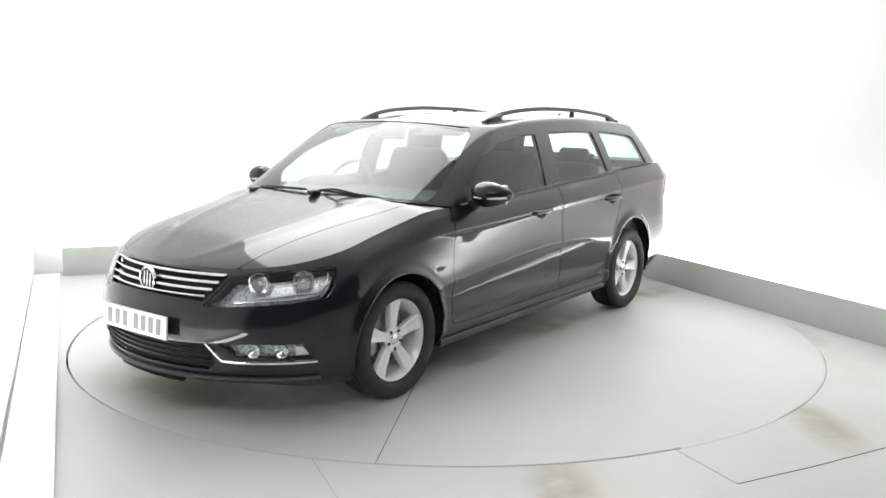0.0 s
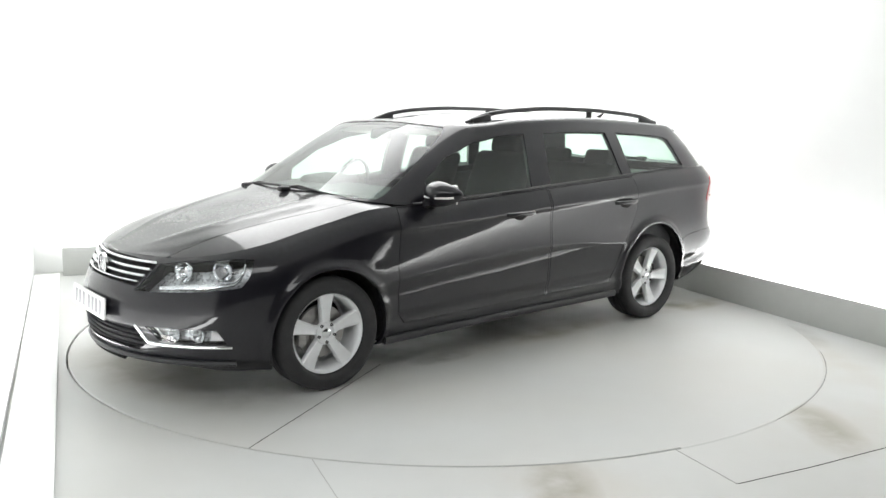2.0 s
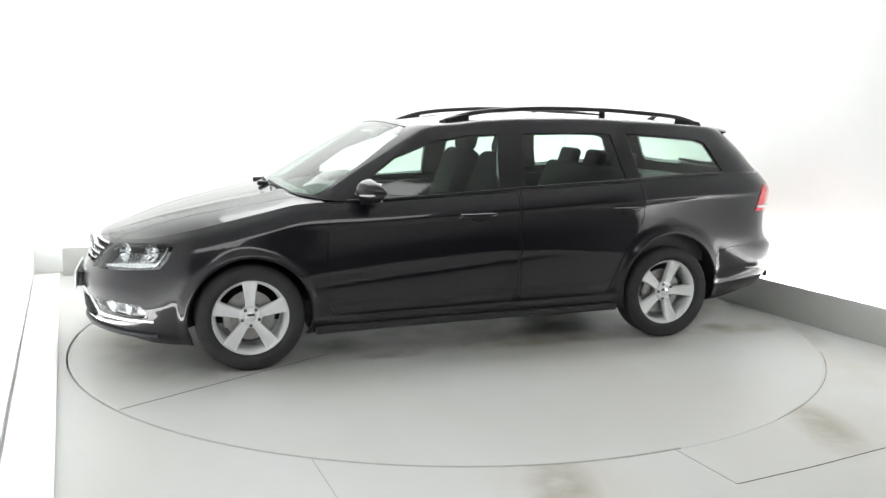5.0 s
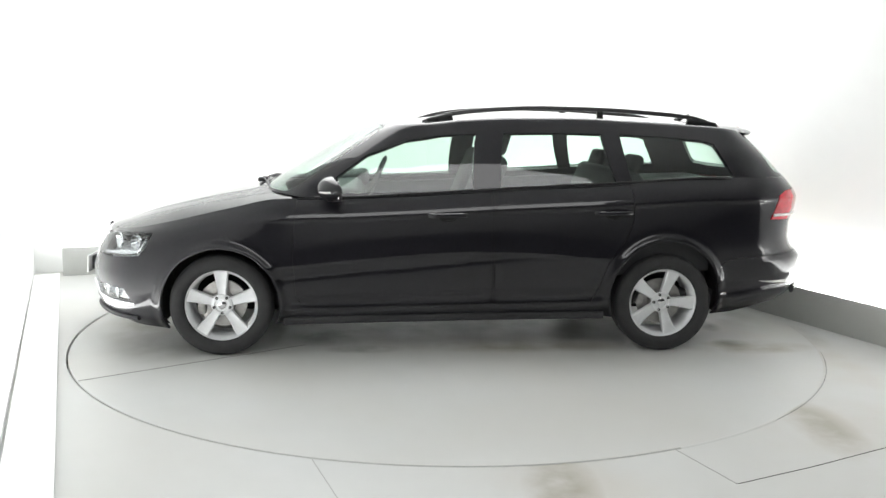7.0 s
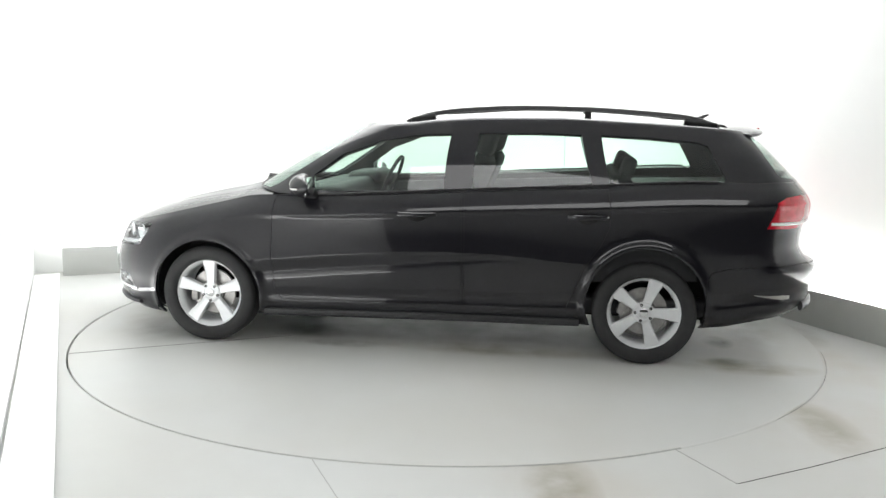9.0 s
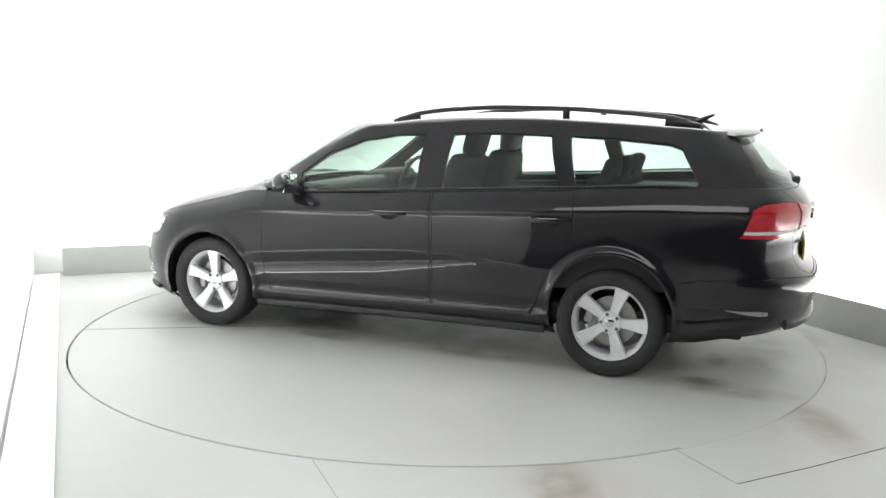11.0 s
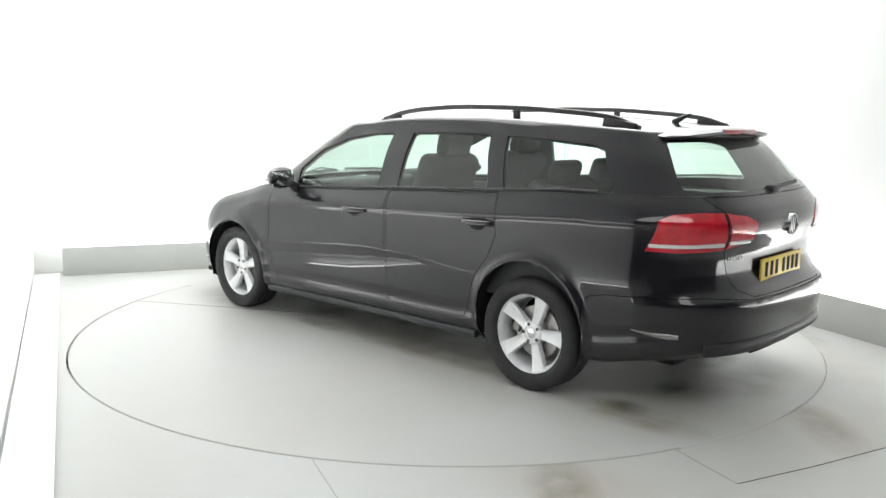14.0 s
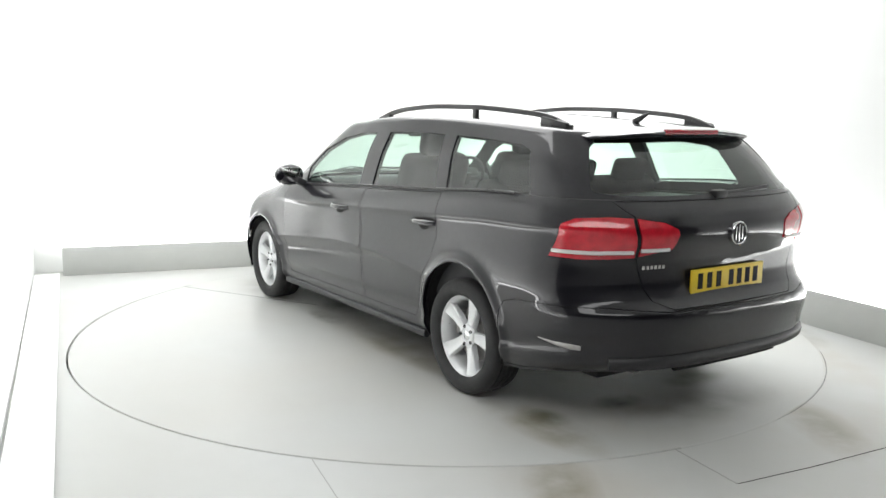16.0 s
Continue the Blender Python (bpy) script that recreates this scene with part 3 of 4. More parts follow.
def build_wheel(car, cx, side, turn_deg):
    cy, cz, R = 0.775 * side, 0.306, 0.306
    m = pose(cx, cy, cz) @ (Matrix() if side > 0 else Matrix.Rotation(math.pi, 4, "Z"))
    # alloy: barrel, rolled rim edge, five broad spokes and hub in one casting
    bm = lathe([(-0.10, 0.185), (-0.09, 0.198), (0.02, 0.190), (0.055, 0.196), (0.068, 0.208), (0.076, 0.2135), (0.074, 0.2175), (0.062, 0.219), (-0.10, 0.206)], 60, True)
    hub = lathe([(0.02, 0.001), (0.02, 0.055), (0.046, 0.066), (0.056, 0.060), (0.058, 0.045), (0.052, 0.040), (0.052, 0.001)], 40)
    me = bpy.data.meshes.new("tmp")
    hub.to_mesh(me)
    hub.free()
    bm.from_mesh(me)
    for k in range(5):
        a0 = radians(90 + 72 * k)
        rings = []
        for i, (rad, half, yo, dep) in enumerate(((0.035, 0.026, 0.052, 0.03), (0.075, 0.026, 0.052, 0.035), (0.13, 0.032, 0.056, 0.035), (0.18, 0.040, 0.064, 0.03), (0.208, 0.047, 0.068, 0.02))):
            c, s = math.cos(a0), math.sin(a0)
            ring = []
            for u, y in ((-half, yo - dep), (-half, yo - 0.006), (-half * 0.82, yo), (-half * 0.25, yo - 0.003), (half * 0.25, yo - 0.003), (half * 0.82, yo), (half, yo - 0.006), (half, yo - dep)):
                ring.append(bm.verts.new((rad * c - u * s, y, rad * s + u * c)))
            rings.append(ring)
        for p, q in zip(rings, rings[1:]):
            for i in range(8):
                bm.faces.new((p[i], p[(i + 1) % 8], q[(i + 1) % 8], q[i]))
    wheel = part("wheel", bm, ALLOY, car, "silver five-spoke alloy wheel", m @ Matrix.Rotation(radians(turn_deg), 4, "Y"))
    tyre = [(-0.10, 0.205), (-0.108, 0.24), (-0.105, 0.28), (-0.088, 0.300), (-0.06, R), (-0.042, R), (-0.041, R - 0.007), (-0.034, R - 0.007), (-0.033, R), (-0.004, R), (-0.003, R - 0.007), (0.004, R - 0.007), (0.005, R), (0.033, R),
            (0.034, R - 0.007), (0.041, R - 0.007), (0.042, R), (0.062, R), (0.088, 0.300), (0.100, 0.285), (0.105, 0.262), (0.104, 0.256), (0.105, 0.250), (0.099, 0.230), (0.084, 0.2165), (0.06, 0.214)]
    part("tyre", lathe(tyre, 72), RUBBER, wheel, "black rubber tyre")
    part("hub_cap", lathe([(0.050, 0.001), (0.060, 0.001), (0.059, 0.020), (0.056, 0.026), (0.050, 0.027)], 28), CHROME, wheel)
    for k in range(5):
        a = radians(90 + 36 + 72 * k)
        part("wheel_bolt", lathe([(0.036, 0.001), (0.0545, 0.001), (0.0600, 0.0085), (0.036, 0.0105)], 10), DARK, wheel, "", pose(0.050 * math.cos(a), 0.0015, 0.050 * math.sin(a)))
    part("brake_disc", lathe([(-0.02, 0.05), (-0.02, 0.142), (0.0, 0.142), (0.0, 0.075), (0.018, 0.07), (0.018, 0.001)], 40), STEEL, wheel)
    bm = box(bmesh.new(), (0.05, 0.06, 0.13), pose(0.125, -0.005, 0.0), 0.015)
    part("brake_caliper", bm, STEEL, wheel)
    return wheel


def build_car():
    car = put("estate_car", None)
    tagged(car, "black five-door estate car with roof rails on the turntable", "car")

    # lower body
    r_keys = sorted({0, 0.03, 0.07, 0.12, 0.145, 0.17, 0.21, 0.23, 0.25, 0.275, 0.3, 0.32, 0.345, 0.37, 0.385, 0.4, 0.41, 0.42, 0.43, 0.44, 0.455, 0.47, 0.48, 0.49, 0.50, 0.51, 0.52, 0.53, 0.54, 0.55, 0.56, 0.57, 0.58, 0.59, 0.605, 0.625, 0.65, 0.7, 0.75, 0.8, 0.83, 0.845, 0.858, 0.87, 0.9, 0.93, 0.965, 1.0})
    s_keys = np.concatenate([np.linspace(0, 1, 31)[:-1], np.linspace(1, 2, 66)[:-1], np.linspace(2, 3, 30)])
    net = Net(lower, s_keys, r_keys)
    net.outline("front_arch", arch(1.357, 0.31, 0.347, 0) + [(1.05, None, 0.14), (1.66, None, 0.14)])
    net.outline("rear_arch", arch(-1.357, 0.355, 0.347, 0) + [(-1.665, None, 0.18), (-1.045, None, 0.18)])
    net.outline("headlamp", [(None, 0.375, 0.563, "front"), (None, 0.455, 0.70, "front"), (None, 0.58, 0.722, "front"), (1.93, None, 0.728), (1.80, None, 0.738), (1.752, None, 0.735), (1.79, None, 0.655), (1.835, None, 0.603), (1.93, None, 0.592), (2.03, None, 0.58)], 0.003)
    net.outline("grille", [(None, 0.002, 0.592, "front"), (None, 0.25, 0.588, "front"), (None, 0.37, 0.582, "front"), (None, 0.445, 0.700, "front"), (None, 0.25, 0.712, "front"), (None, 0.002, 0.713, "front")])
    net.outline("intake", [(None, 0.002, 0.262, "front"), (None, 0.40, 0.262, "front"), (None, 0.46, 0.30, "front"), (None, 0.41, 0.385, "front"), (None, 0.002, 0.385, "front")])
    net.outline("fog_lamp", [(None, 0.47, 0.395, "front"), (None, 0.53, 0.325, "front"), (None, 0.72, 0.318, "front"), (1.90, None, 0.322), (1.945, None, 0.395), (None, 0.62, 0.398, "front")], 0.003)
    net.outline("front_door", [(0.905, None, 0.945), (0.915, None, 0.85), (0.93, None, 0.60), (0.915, None, 0.36), (0.87, None, 0.292), (0.5, None, 0.298), (-0.268, None, 0.312), (-0.268, None, 0.6), (-0.262, None, 0.998), (0.4, None, 0.96)], 0.0035, 0.013)
    net.outline("rear_door", [(-0.276, None, 0.998), (-0.282, None, 0.6), (-0.282, None, 0.312), (-0.9, None, 0.322), (-0.945, None, 0.42), (-0.99, None, 0.56), (-1.09, None, 0.70), (-1.14, None, 0.82), (-1.135, None, 0.95), (-1.12, None, 1.045), (-0.7, None, 1.022)], 0.0035, 0.013)
    # tail lamp: wing half and tailgate half
    net.outline("tail_lamp", [(-2.015, None, 0.832), (-2.07, None, 0.985), (-2.12, None, 1.012), (None, 0.69, 1.022, "rear"), (None, 0.592, 1.016, "rear"), (None, 0.578, 0.838, "rear"), (None, 0.68, 0.832, "rear"), (-2.15, None, 0.828)], 0.003)
    net.outline("gate_lamp", [(None, 0.579, 1.015, "rear"), (None, 0.45, 0.995, "rear"), (None, 0.385, 0.965, "rear"), (None, 0.375, 0.94, "rear"), (None, 0.40, 0.872, "rear"), (None, 0.565, 0.842, "rear")], 0.003)
    for k, rad in enumerate((0.356, 0.366, 0.378, 0.392, 0.412)):   # fine rows along the wheel lips
        net.outline("front_lip_%d" % k, arch(1.357, 0.31, rad, 0))
        net.outline("rear_lip_%d" % k, arch(-1.357, 0.355, rad, 0))
    net.outline("front_bumper", [net.to_plane(0.004, 0.004), (1.69, None, 0.17), (1.69, None, 0.45), (1.70, None, 0.56), (1.80, None, 0.592), (2.0, None, 0.575), (None, 0.45, 0.565, "front"), (None, 0.002, 0.565, "front")])
    net.outline("rear_bumper", [net.to_plane(2.996, 0.004), (-1.70, None, 0.25), (-1.70, None, 0.53), (-1.73, None, 0.575), (-1.82, None, 0.60), (-2.1, None, 0.615), (None, 0.7, 0.622, "rear"), (None, 0.45, 0.60, "rear"), (None, 0.002, 0.60, "rear")], 0.003)
    net.outline("tailgate", [(None, 0.002, 0.605, "rear"), (None, 0.42, 0.605, "rear"), (None, 0.50, 0.64, "rear"), (None, 0.572, 0.84, "rear"), (None, 0.586, 1.02, "rear"), (None, 0.62, 1.05, "rear"), net.to_plane(2.5, 0.996), net.to_plane(2.996, 0.996)], 0.003)
    net.triangles()
    net.take_poly("front_arch"), net.take_poly("rear_arch")
    stuff = {}
    for key in ("headlamp", "fog_lamp", "front_door", "rear_door", "tail_lamp", "gate_lamp"):
        stuff[key] = net.take_poly(key, True)
    for key in ("grille", "intake"):
        stuff[key] = net.take_poly(key)
    fb = net.take_poly("front_bumper")
    rb = net.take_poly("rear_bumper", True)
    gate = net.take_poly("tailgate", True)
    body = net.take(np.ones(len(net.F), bool))
    shell("body_side", net, body, PAINT, car, "glossy black painted wings and quarters")
    shell("front_bumper", net, fb, PAINT, car)
    shell("rear_bumper", net, rb, PAINT, car)
    shell("tailgate", net, gate, PAINT, car)
    doors = pair("front_door", net, stuff["front_door"], PAINT, car)
    rdoors = pair("rear_door", net, stuff["rear_door"], PAINT, car)
    # dark lining a little inside the skin, so that joints and openings look into the dark
    inner = np.concatenate([body, fb, rb, gate] + [stuff[k] for k in stuff if k not in ("headlamp", "fog_lamp")])
    shell("inner_lining", net, inner, DARK, car, "", lift=-0.035, edge=0)

    # grille
    shell("grille_back", net, stuff["grille"], DARK, car, lift=-0.028, edge=0)
    grille_bars(car)
    shell("intake_back", net, stuff["intake"], TRIM, car, lift=-0.025, edge=0)
    # lamps
    for f, lens in zip((1, -1), pair("headlamp", net, stuff["headlamp"], LENS, car, "clear headlamp with chrome reflectors", edge=0.0)):
        headlamp_inside(lens, f)
    pair("headlamp_back", net, stuff["headlamp"], LAMP_GREY, car, lift=-0.085, edge=0)
    for f, lens in zip((1, -1), pair("fog_lamp", net, stuff["fog_lamp"], LENS, car, "clear fog lamp in the bumper", edge=0.0)):
        fog_inside(lens, f)
    pair("fog_lamp_back", net, stuff["fog_lamp"], LAMP_GREY, car, lift=-0.045, edge=0)
    for key in ("tail_lamp", "gate_lamp"):
        F = stuff[key]
        pair(key, net, F, RED, car, "red tail lamp with a pale strip", lift=0.004, edge=0.02)
    for f in (1, -1):
        strip(car, [lower_at(x, 0.862, f) for x in np.linspace(-2.03, -2.21, 8)] + [on_rear(f * y, 0.864) for y in (0.70, 0.66, 0.62, 0.59)], f)
        strip(car, [on_rear(f * y, 0.872) for y in np.linspace(0.56, 0.415, 8)], f)

    # bonnet
    hood(car)
    # cabin
    cab = Net(cabin, np.concatenate([np.linspace(0, 1, 27)[:-1], np.linspace(1, 2, 50)[:-1], np.linspace(2, 3, 24)]), np.concatenate([np.linspace(0, 0.85, 14)[:-1], np.linspace(0.85, 1, 11)]), (1.0, 2.3, 0.9), 0.52)
    cab.outline("windscreen", [cab.to_plane(0.003, 0.02), cab.to_plane(0.42, 0.02), cab.to_plane(0.555, 0.03), cab.to_plane(0.575, 0.1), cab.to_plane(0.585, 0.5), cab.to_plane(0.575, 0.85), cab.to_plane(0.53, 0.955), cab.to_plane(0.3, 0.965), cab.to_plane(0.003, 0.97)])
    cab.outline("front_window", [(0.655, None, 0.982), (0.672, None, 1.075), (0.49, None, 1.208), (0.255, None, 1.292), (0.05, None, 1.326), (-0.175, None, 1.337), (-0.150, None, 1.006)], 0.0)
    cab.outline("rear_window", [(-0.318, None, 1.016), (-0.345, None, 1.343), (-0.63, None, 1.350), (-0.955, None, 1.345), (-1.035, None, 1.052)], 0.0)
    cab.outline("quarter_window", [(-1.135, None, 1.06), (-1.070, None, 1.345), (-1.35, None, 1.333), (-1.62, None, 1.312), (-1.685, None, 1.29), (-1.735, None, 1.20), (-1.79, None, 1.105), (-1.775, None, 1.09), (-1.74, None, 1.085)], 0.0)
    cab.outline("rear_screen", [cab.to_plane(2.997, 0.06), cab.to_plane(2.55, 0.06), cab.to_plane(2.44, 0.10), cab.to_plane(2.43, 0.2), cab.to_plane(2.46, 0.8), cab.to_plane(2.5, 0.90), cab.to_plane(2.997, 0.92)])
    cab.triangles()
    wins = {k: cab.take_poly(k) for k in ("windscreen", "front_window", "rear_window", "quarter_window", "rear_screen")}
    frame_f = cab.take(np.ones(len(cab.F), bool))
    shell("cabin_frame", cab, frame_f, PAINT, car, "glossy black pillars and window frames", edge=0.03)
    shell("cabin_trim", cab, frame_f, CABIN, car, lift=-0.032, edge=0)
    for k, sides in (("windscreen", None), ("rear_screen", None), ("front_window", 1), ("rear_window", 1), ("quarter_window", 1)):
        if sides:
            pair(k, cab, wins[k], PANE, car, "green-tinted side glass", lift=-0.006, edge=0)
        else:
            shell(k, cab, wins[k], PANE, car, "green-tinted glass", lift=-0.004, edge=0)
    # ledge between the flank's top edge and the cabin's foot
    foot = cabin(np.linspace(1.0, 3.0, 120), 0.0)
    top = lower(np.linspace(0.9, 3.0, 900), 1.0)
    rows = []
    for q in foot:
        near = top[((top - q) ** 2)[:, :2].sum(1).argmin()]
        rows.append((near, 0.5 * (near + q) + (0, 0, 0.002), q + (0, 0, 0.001)))
    g = np.array(rows)
    for f in (1, -1):
        v = (g * np.array([1, f, 1])).reshape(-1, 3)
        faces = [(i * 3 + j, i * 3 + j + 1, i * 3 + j + 4, i * 3 + j + 3)[::f] for i in range(len(g) - 1) for j in range(2)]
        put("belt_ledge", mesh_of("belt_ledge", v, faces, PAINT, None, 60), car)
    roof(car)
    fittings(car, doors, rdoors)
    interior(car)
    # wheel housings, then wheels
    for cx, cz in ((1.357, 0.31), (-1.357, 0.355)):
        for f in (1, -1):
            bm = lathe([(-0.20, 0.001), (-0.20, 0.36), (0.09, 0.36)], 40)
            bmesh.ops.delete(bm, geom=[q for q in bm.verts if q.co.z < -0.14], context="VERTS")
            part("wheel_housing", bm, DARK, car, "", pose(cx, 0.775 * f, cz) @ (Matrix() if f > 0 else Matrix.Rotation(math.pi, 4, "Z")))
    for cx, turn_deg in ((1.357, 0), (-1.357, -19)):
        for f in (1, -1):
            build_wheel(car, cx, f, turn_deg)
    # underside
    bm = box(bmesh.new(), (3.9, 1.1, 0.08), pose(-0.1, 0, 0.25), 0.02)
    part("underside", bm, DARK, car)
    return car


def on_end(y, z, ss):
    """Point of the lower net's front or rear at (y, z)."""
    r = 0.5
    for _ in range(25):
        p = lower(ss, r)
        o = np.argsort(p[:, 1])
        x, h = np.interp(abs(y), p[o, 1], p[o, 0]), np.interp(abs(y), p[o, 1], p[o, 2])
        r = float(np.clip(r + (z - h) / 0.7, 0, 1))
    return Vector((float(x), y, z))


def on_front(y, z):
    return on_end(y, z, np.linspace(0, 1, 200))


def on_rear(y, z):
    return on_end(y, z, np.linspace(2, 3, 200))


def grille_bars(car):
    for z0, w in ((0.700, 0.435), (0.668, 0.42), (0.636, 0.40), (0.604, 0.375)):
        bm = bmesh.new()
        path = [on_front(y, z0) + Vector((-0.004, 0, 0)) for y in np.linspace(-w, w, 31)]
        sweep(bm, path, [(-0.012, -0.006), (0.004, -0.0065), (0.007, 0), (0.004, 0.0065), (-0.012, 0.006)])
        part("grille_bar", bm, CHROME, car, "chrome grille bar")
    for z0 in (0.285, 0.31, 0.335, 0.36):
        bm = bmesh.new()
        sweep(bm, [on_front(y, z0) + Vector((-0.008, 0, 0)) for y in np.linspace(-0.42, 0.42, 25)], oval(0.012, 0.005, 6))
        part("intake_bar", bm, TRIM, car)
    # round badge, drawn as a plain ring and disc
    p = on_front(0, 0.648)
    badge(car, Matrix.Translation(p) @ pose(0, 0, 0, 0, -8, -90), 0.060)
    for f in (1, -1):
        bm = bmesh.new()
        path = [on_front(f * 0.415, 0.395), on_front(f * 0.445, 0.345), on_front(f * 0.475, 0.31)] + [on_front(f * y, 0.306) for y in np.linspace(0.53, 0.80, 12)]
        sweep(bm, [q + Vector((0.003, 0, 0)) for q in path], oval(0.007, 0.009, 8))
        part("fog_trim", bm, CHROME, car, "chrome strip under the fog lamp")
    # front number plate: white, with plain bars
    bm = box(bmesh.new(), (0.012, 0.52, 0.112), None, 0.004)
    m = Matrix.Translation((2.312, 0, 0.455)) @ pose(0, 0, 0, 0, -4)
    plate = part("number_plate", bm, PLATE_WHITE, car, "white number plate with plain dark bars", m)
    plate_bars(plate, 1, PLATE_INK)
    holder = box(bmesh.new(), (0.03, 0.38, 0.09), m @ pose(-0.02, 0, 0), 0.004)
    part("plate_holder", holder, TRIM, car)


def badge(car, m, r):
    """Round badge: chrome ring, dark field and a few plain chrome bars."""
    ring = part("badge", lathe([(0, r - 0.008), (0.014, r - 0.008), (0.018, r - 0.004), (0.014, r), (0, r)], 40, True), CHROME, car, "round chrome badge", m)
    part("badge_field", lathe([(0.006, 0.001), (0.008, r - 0.008)], 32), SATIN, ring)
    for x, w in ((-0.40, 1.15), (0.0, 1.5), (0.40, 1.15)):
        part("badge_bar", box(bmesh.new(), (r * 0.16, 0.008, r * w), None, 0.002), CHROME, ring, "", pose(x * r, 0.010, 0))


def plate_bars(plate, f, ink):
    for k, y in enumerate((-0.20, -0.14, -0.08, -0.02, 0.07, 0.135, 0.20)):
        bm = box(bmesh.new(), (0.002, 0.034, 0.074), pose(0.0065 * f, y * f * -1, 0), 0.0)
        part("character_bar", bm, ink, plate)


def headlamp_inside(lens, f):
    for x, z, r, out in ((2.045, 0.662, 0.047, 34), (1.905, 0.674, 0.046, 48)):
        p = lower_at(x, z, f) - Vector((0.03, f * 0.034, 0.0))
        m = Matrix.Translation(p) @ pose(0, 0, 0, 0, 0, -90 + f * out)
        part("reflector", lathe([(-0.042, 0.008), (-0.036, r * 0.5), (-0.018, r * 0.86), (0.0, r), (0.004, r + 0.003), (-0.004, r + 0.007)], 28), CHROME, lens, "chrome lamp reflector", m)
        bm = bmesh.new()
        bmesh.ops.create_uvsphere(bm, u_segments=12, v_segments=8, radius=0.011)
        part("bulb", bm, CLEAR, lens, "", m @ pose(0, -0.02, 0))
        part("lamp_ring", lathe([(-0.002, r * 0.40), (0.003, r * 0.45), (-0.002, r * 0.50)], 20, True), CHROME, lens, "", m @ pose(0, -0.012, 0))
    bm = bmesh.new()
    path = [lower_at(x, z, f) for x, z in ((2.13, 0.583), (2.09, 0.590), (2.04, 0.597), (1.98, 0.605), (1.93, 0.612), (1.87, 0.618), (1.845, 0.635), (1.82, 0.67), (1.80, 0.71))]
    sweep(bm, [p - Vector((0.014, 0.014 * f, 0)) for p in path], oval(0.008, 0.014, 8), scales=[0.7, 0.9, 1.0, 1.25, 1.2, 0.9, 0.6, 0.5, 0.4])
    part("light_strip", bm, REFLECTOR, lens, "bright strip along the foot of the lamp")


def lower_at(x, z, f=1):
    """Point of the flank at (x, z)."""
    ss = np.linspace(0, 3, 900)
    r = 0.5
    for _ in range(20):
        p = lower(ss, r)
        i = np.abs(p[:, 0] - x).argmin()
        r = float(np.clip(r + (z - p[i, 2]) / 0.75, 0, 1))
    return Vector((p[i, 0], f * p[i, 1], p[i, 2]))


def fog_inside(lens, f):
    for y in (0.60, 0.70):
        p = on_front(f * y, 0.36)
        bm = lathe([(-0.02, 0.006), (-0.012, 0.02), (0.0, 0.03), (0.002, 0.034), (-0.004, 0.035)], 20)
        part("reflector", bm, REFLECTOR, lens, "", Matrix.Translation(p - Vector((0.014, 0.008 * f, 0))) @ pose(0, 0, 0, 0, 0, -90 + f * 30))
    bm = bmesh.new()
    sweep(bm, [on_front(f * y, 0.36) - Vector((0.012, 0.008 * f, 0)) for y in (0.745, 0.76, 0.775, 0.79)], oval(0.008, 0.022, 8))
    part("indicator_lens", bm, CLEAR, lens)


def strip(car, pts, f):
    bm = bmesh.new()
    sweep(bm, [p + Vector((-0.006, 0.006 * f, 0)) for p in pts], oval(0.006, 0.009, 8))
    part("lamp_strip", bm, CLEAR, car, "pale strip across the red tail lamp")


def hood(car):
    ss = np.linspace(0, 1.6, 500)
    top = lower(ss, 1.0)
    rows, wings = [], []
    for x in 2.163 - (2.163 - 0.93) * np.linspace(0, 1, 48) ** 1.7:
        ye = np.interp(-x, -top[:, 0], top[:, 1])
        ze = np.interp(-x, -top[:, 0], top[:, 2])
        seam = min(float(table(x, ((0.93, 0.715), (1.0, 0.70), (1.3, 0.62), (1.66, 0.54), (2.0, 0.47), (2.165, 0.44)))) / max(ye, 1e-3), 1.0)
        crown = table(x, ((0.9, 0.055), (1.15, 0.078), (1.5, 0.087), (1.8, 0.078), (2.0, 0.047), (2.12, 0.018), (2.165, 0.0)))
        line = table(x, ((0.9, 0.62), (1.4, 0.52), (1.9, 0.40), (2.16, 0.36)))

        def surf(q, drop=0.0):
            bend = 0.92 * (1 - q ** 3.2) + 0.07 * np.exp(-((q - line) / 0.06) ** 2) * smooth(2.15, 1.95, x)
            back = 0.10 * smooth(1.25, 0.93, x) * (1 - q ** 2)
            return np.stack([np.full_like(q, x) + back, ye * q, ze + crown * bend - drop], 1)
        gap = min(0.004 / max(ye, 1e-3), 0.5 * seam)
        q = np.linspace(seam - gap, 0, 24)
        rows.append(np.concatenate([surf(q[:1], 0.014), surf(q)]))
        if seam < 0.999:
            q = np.linspace(1, seam, 9)
            wings.append(np.concatenate([surf(q), surf(q[-1:], 0.016)]))
    sheet("bonnet", rows, PAINT, car, "glossy black bonnet")
    for f in (1, -1):
        g = np.array(wings) * np.array([1, f, 1])
        n, m = g.shape[:2]
        faces = [(i * m + j, i * m + j + 1, (i + 1) * m + j + 1, (i + 1) * m + j)[::f] for i in range(n - 1) for j in range(m - 1)]
        put("wing_top", mesh_of("wing_top", g.reshape(-1, 3), faces, PAINT, None, 60), car)


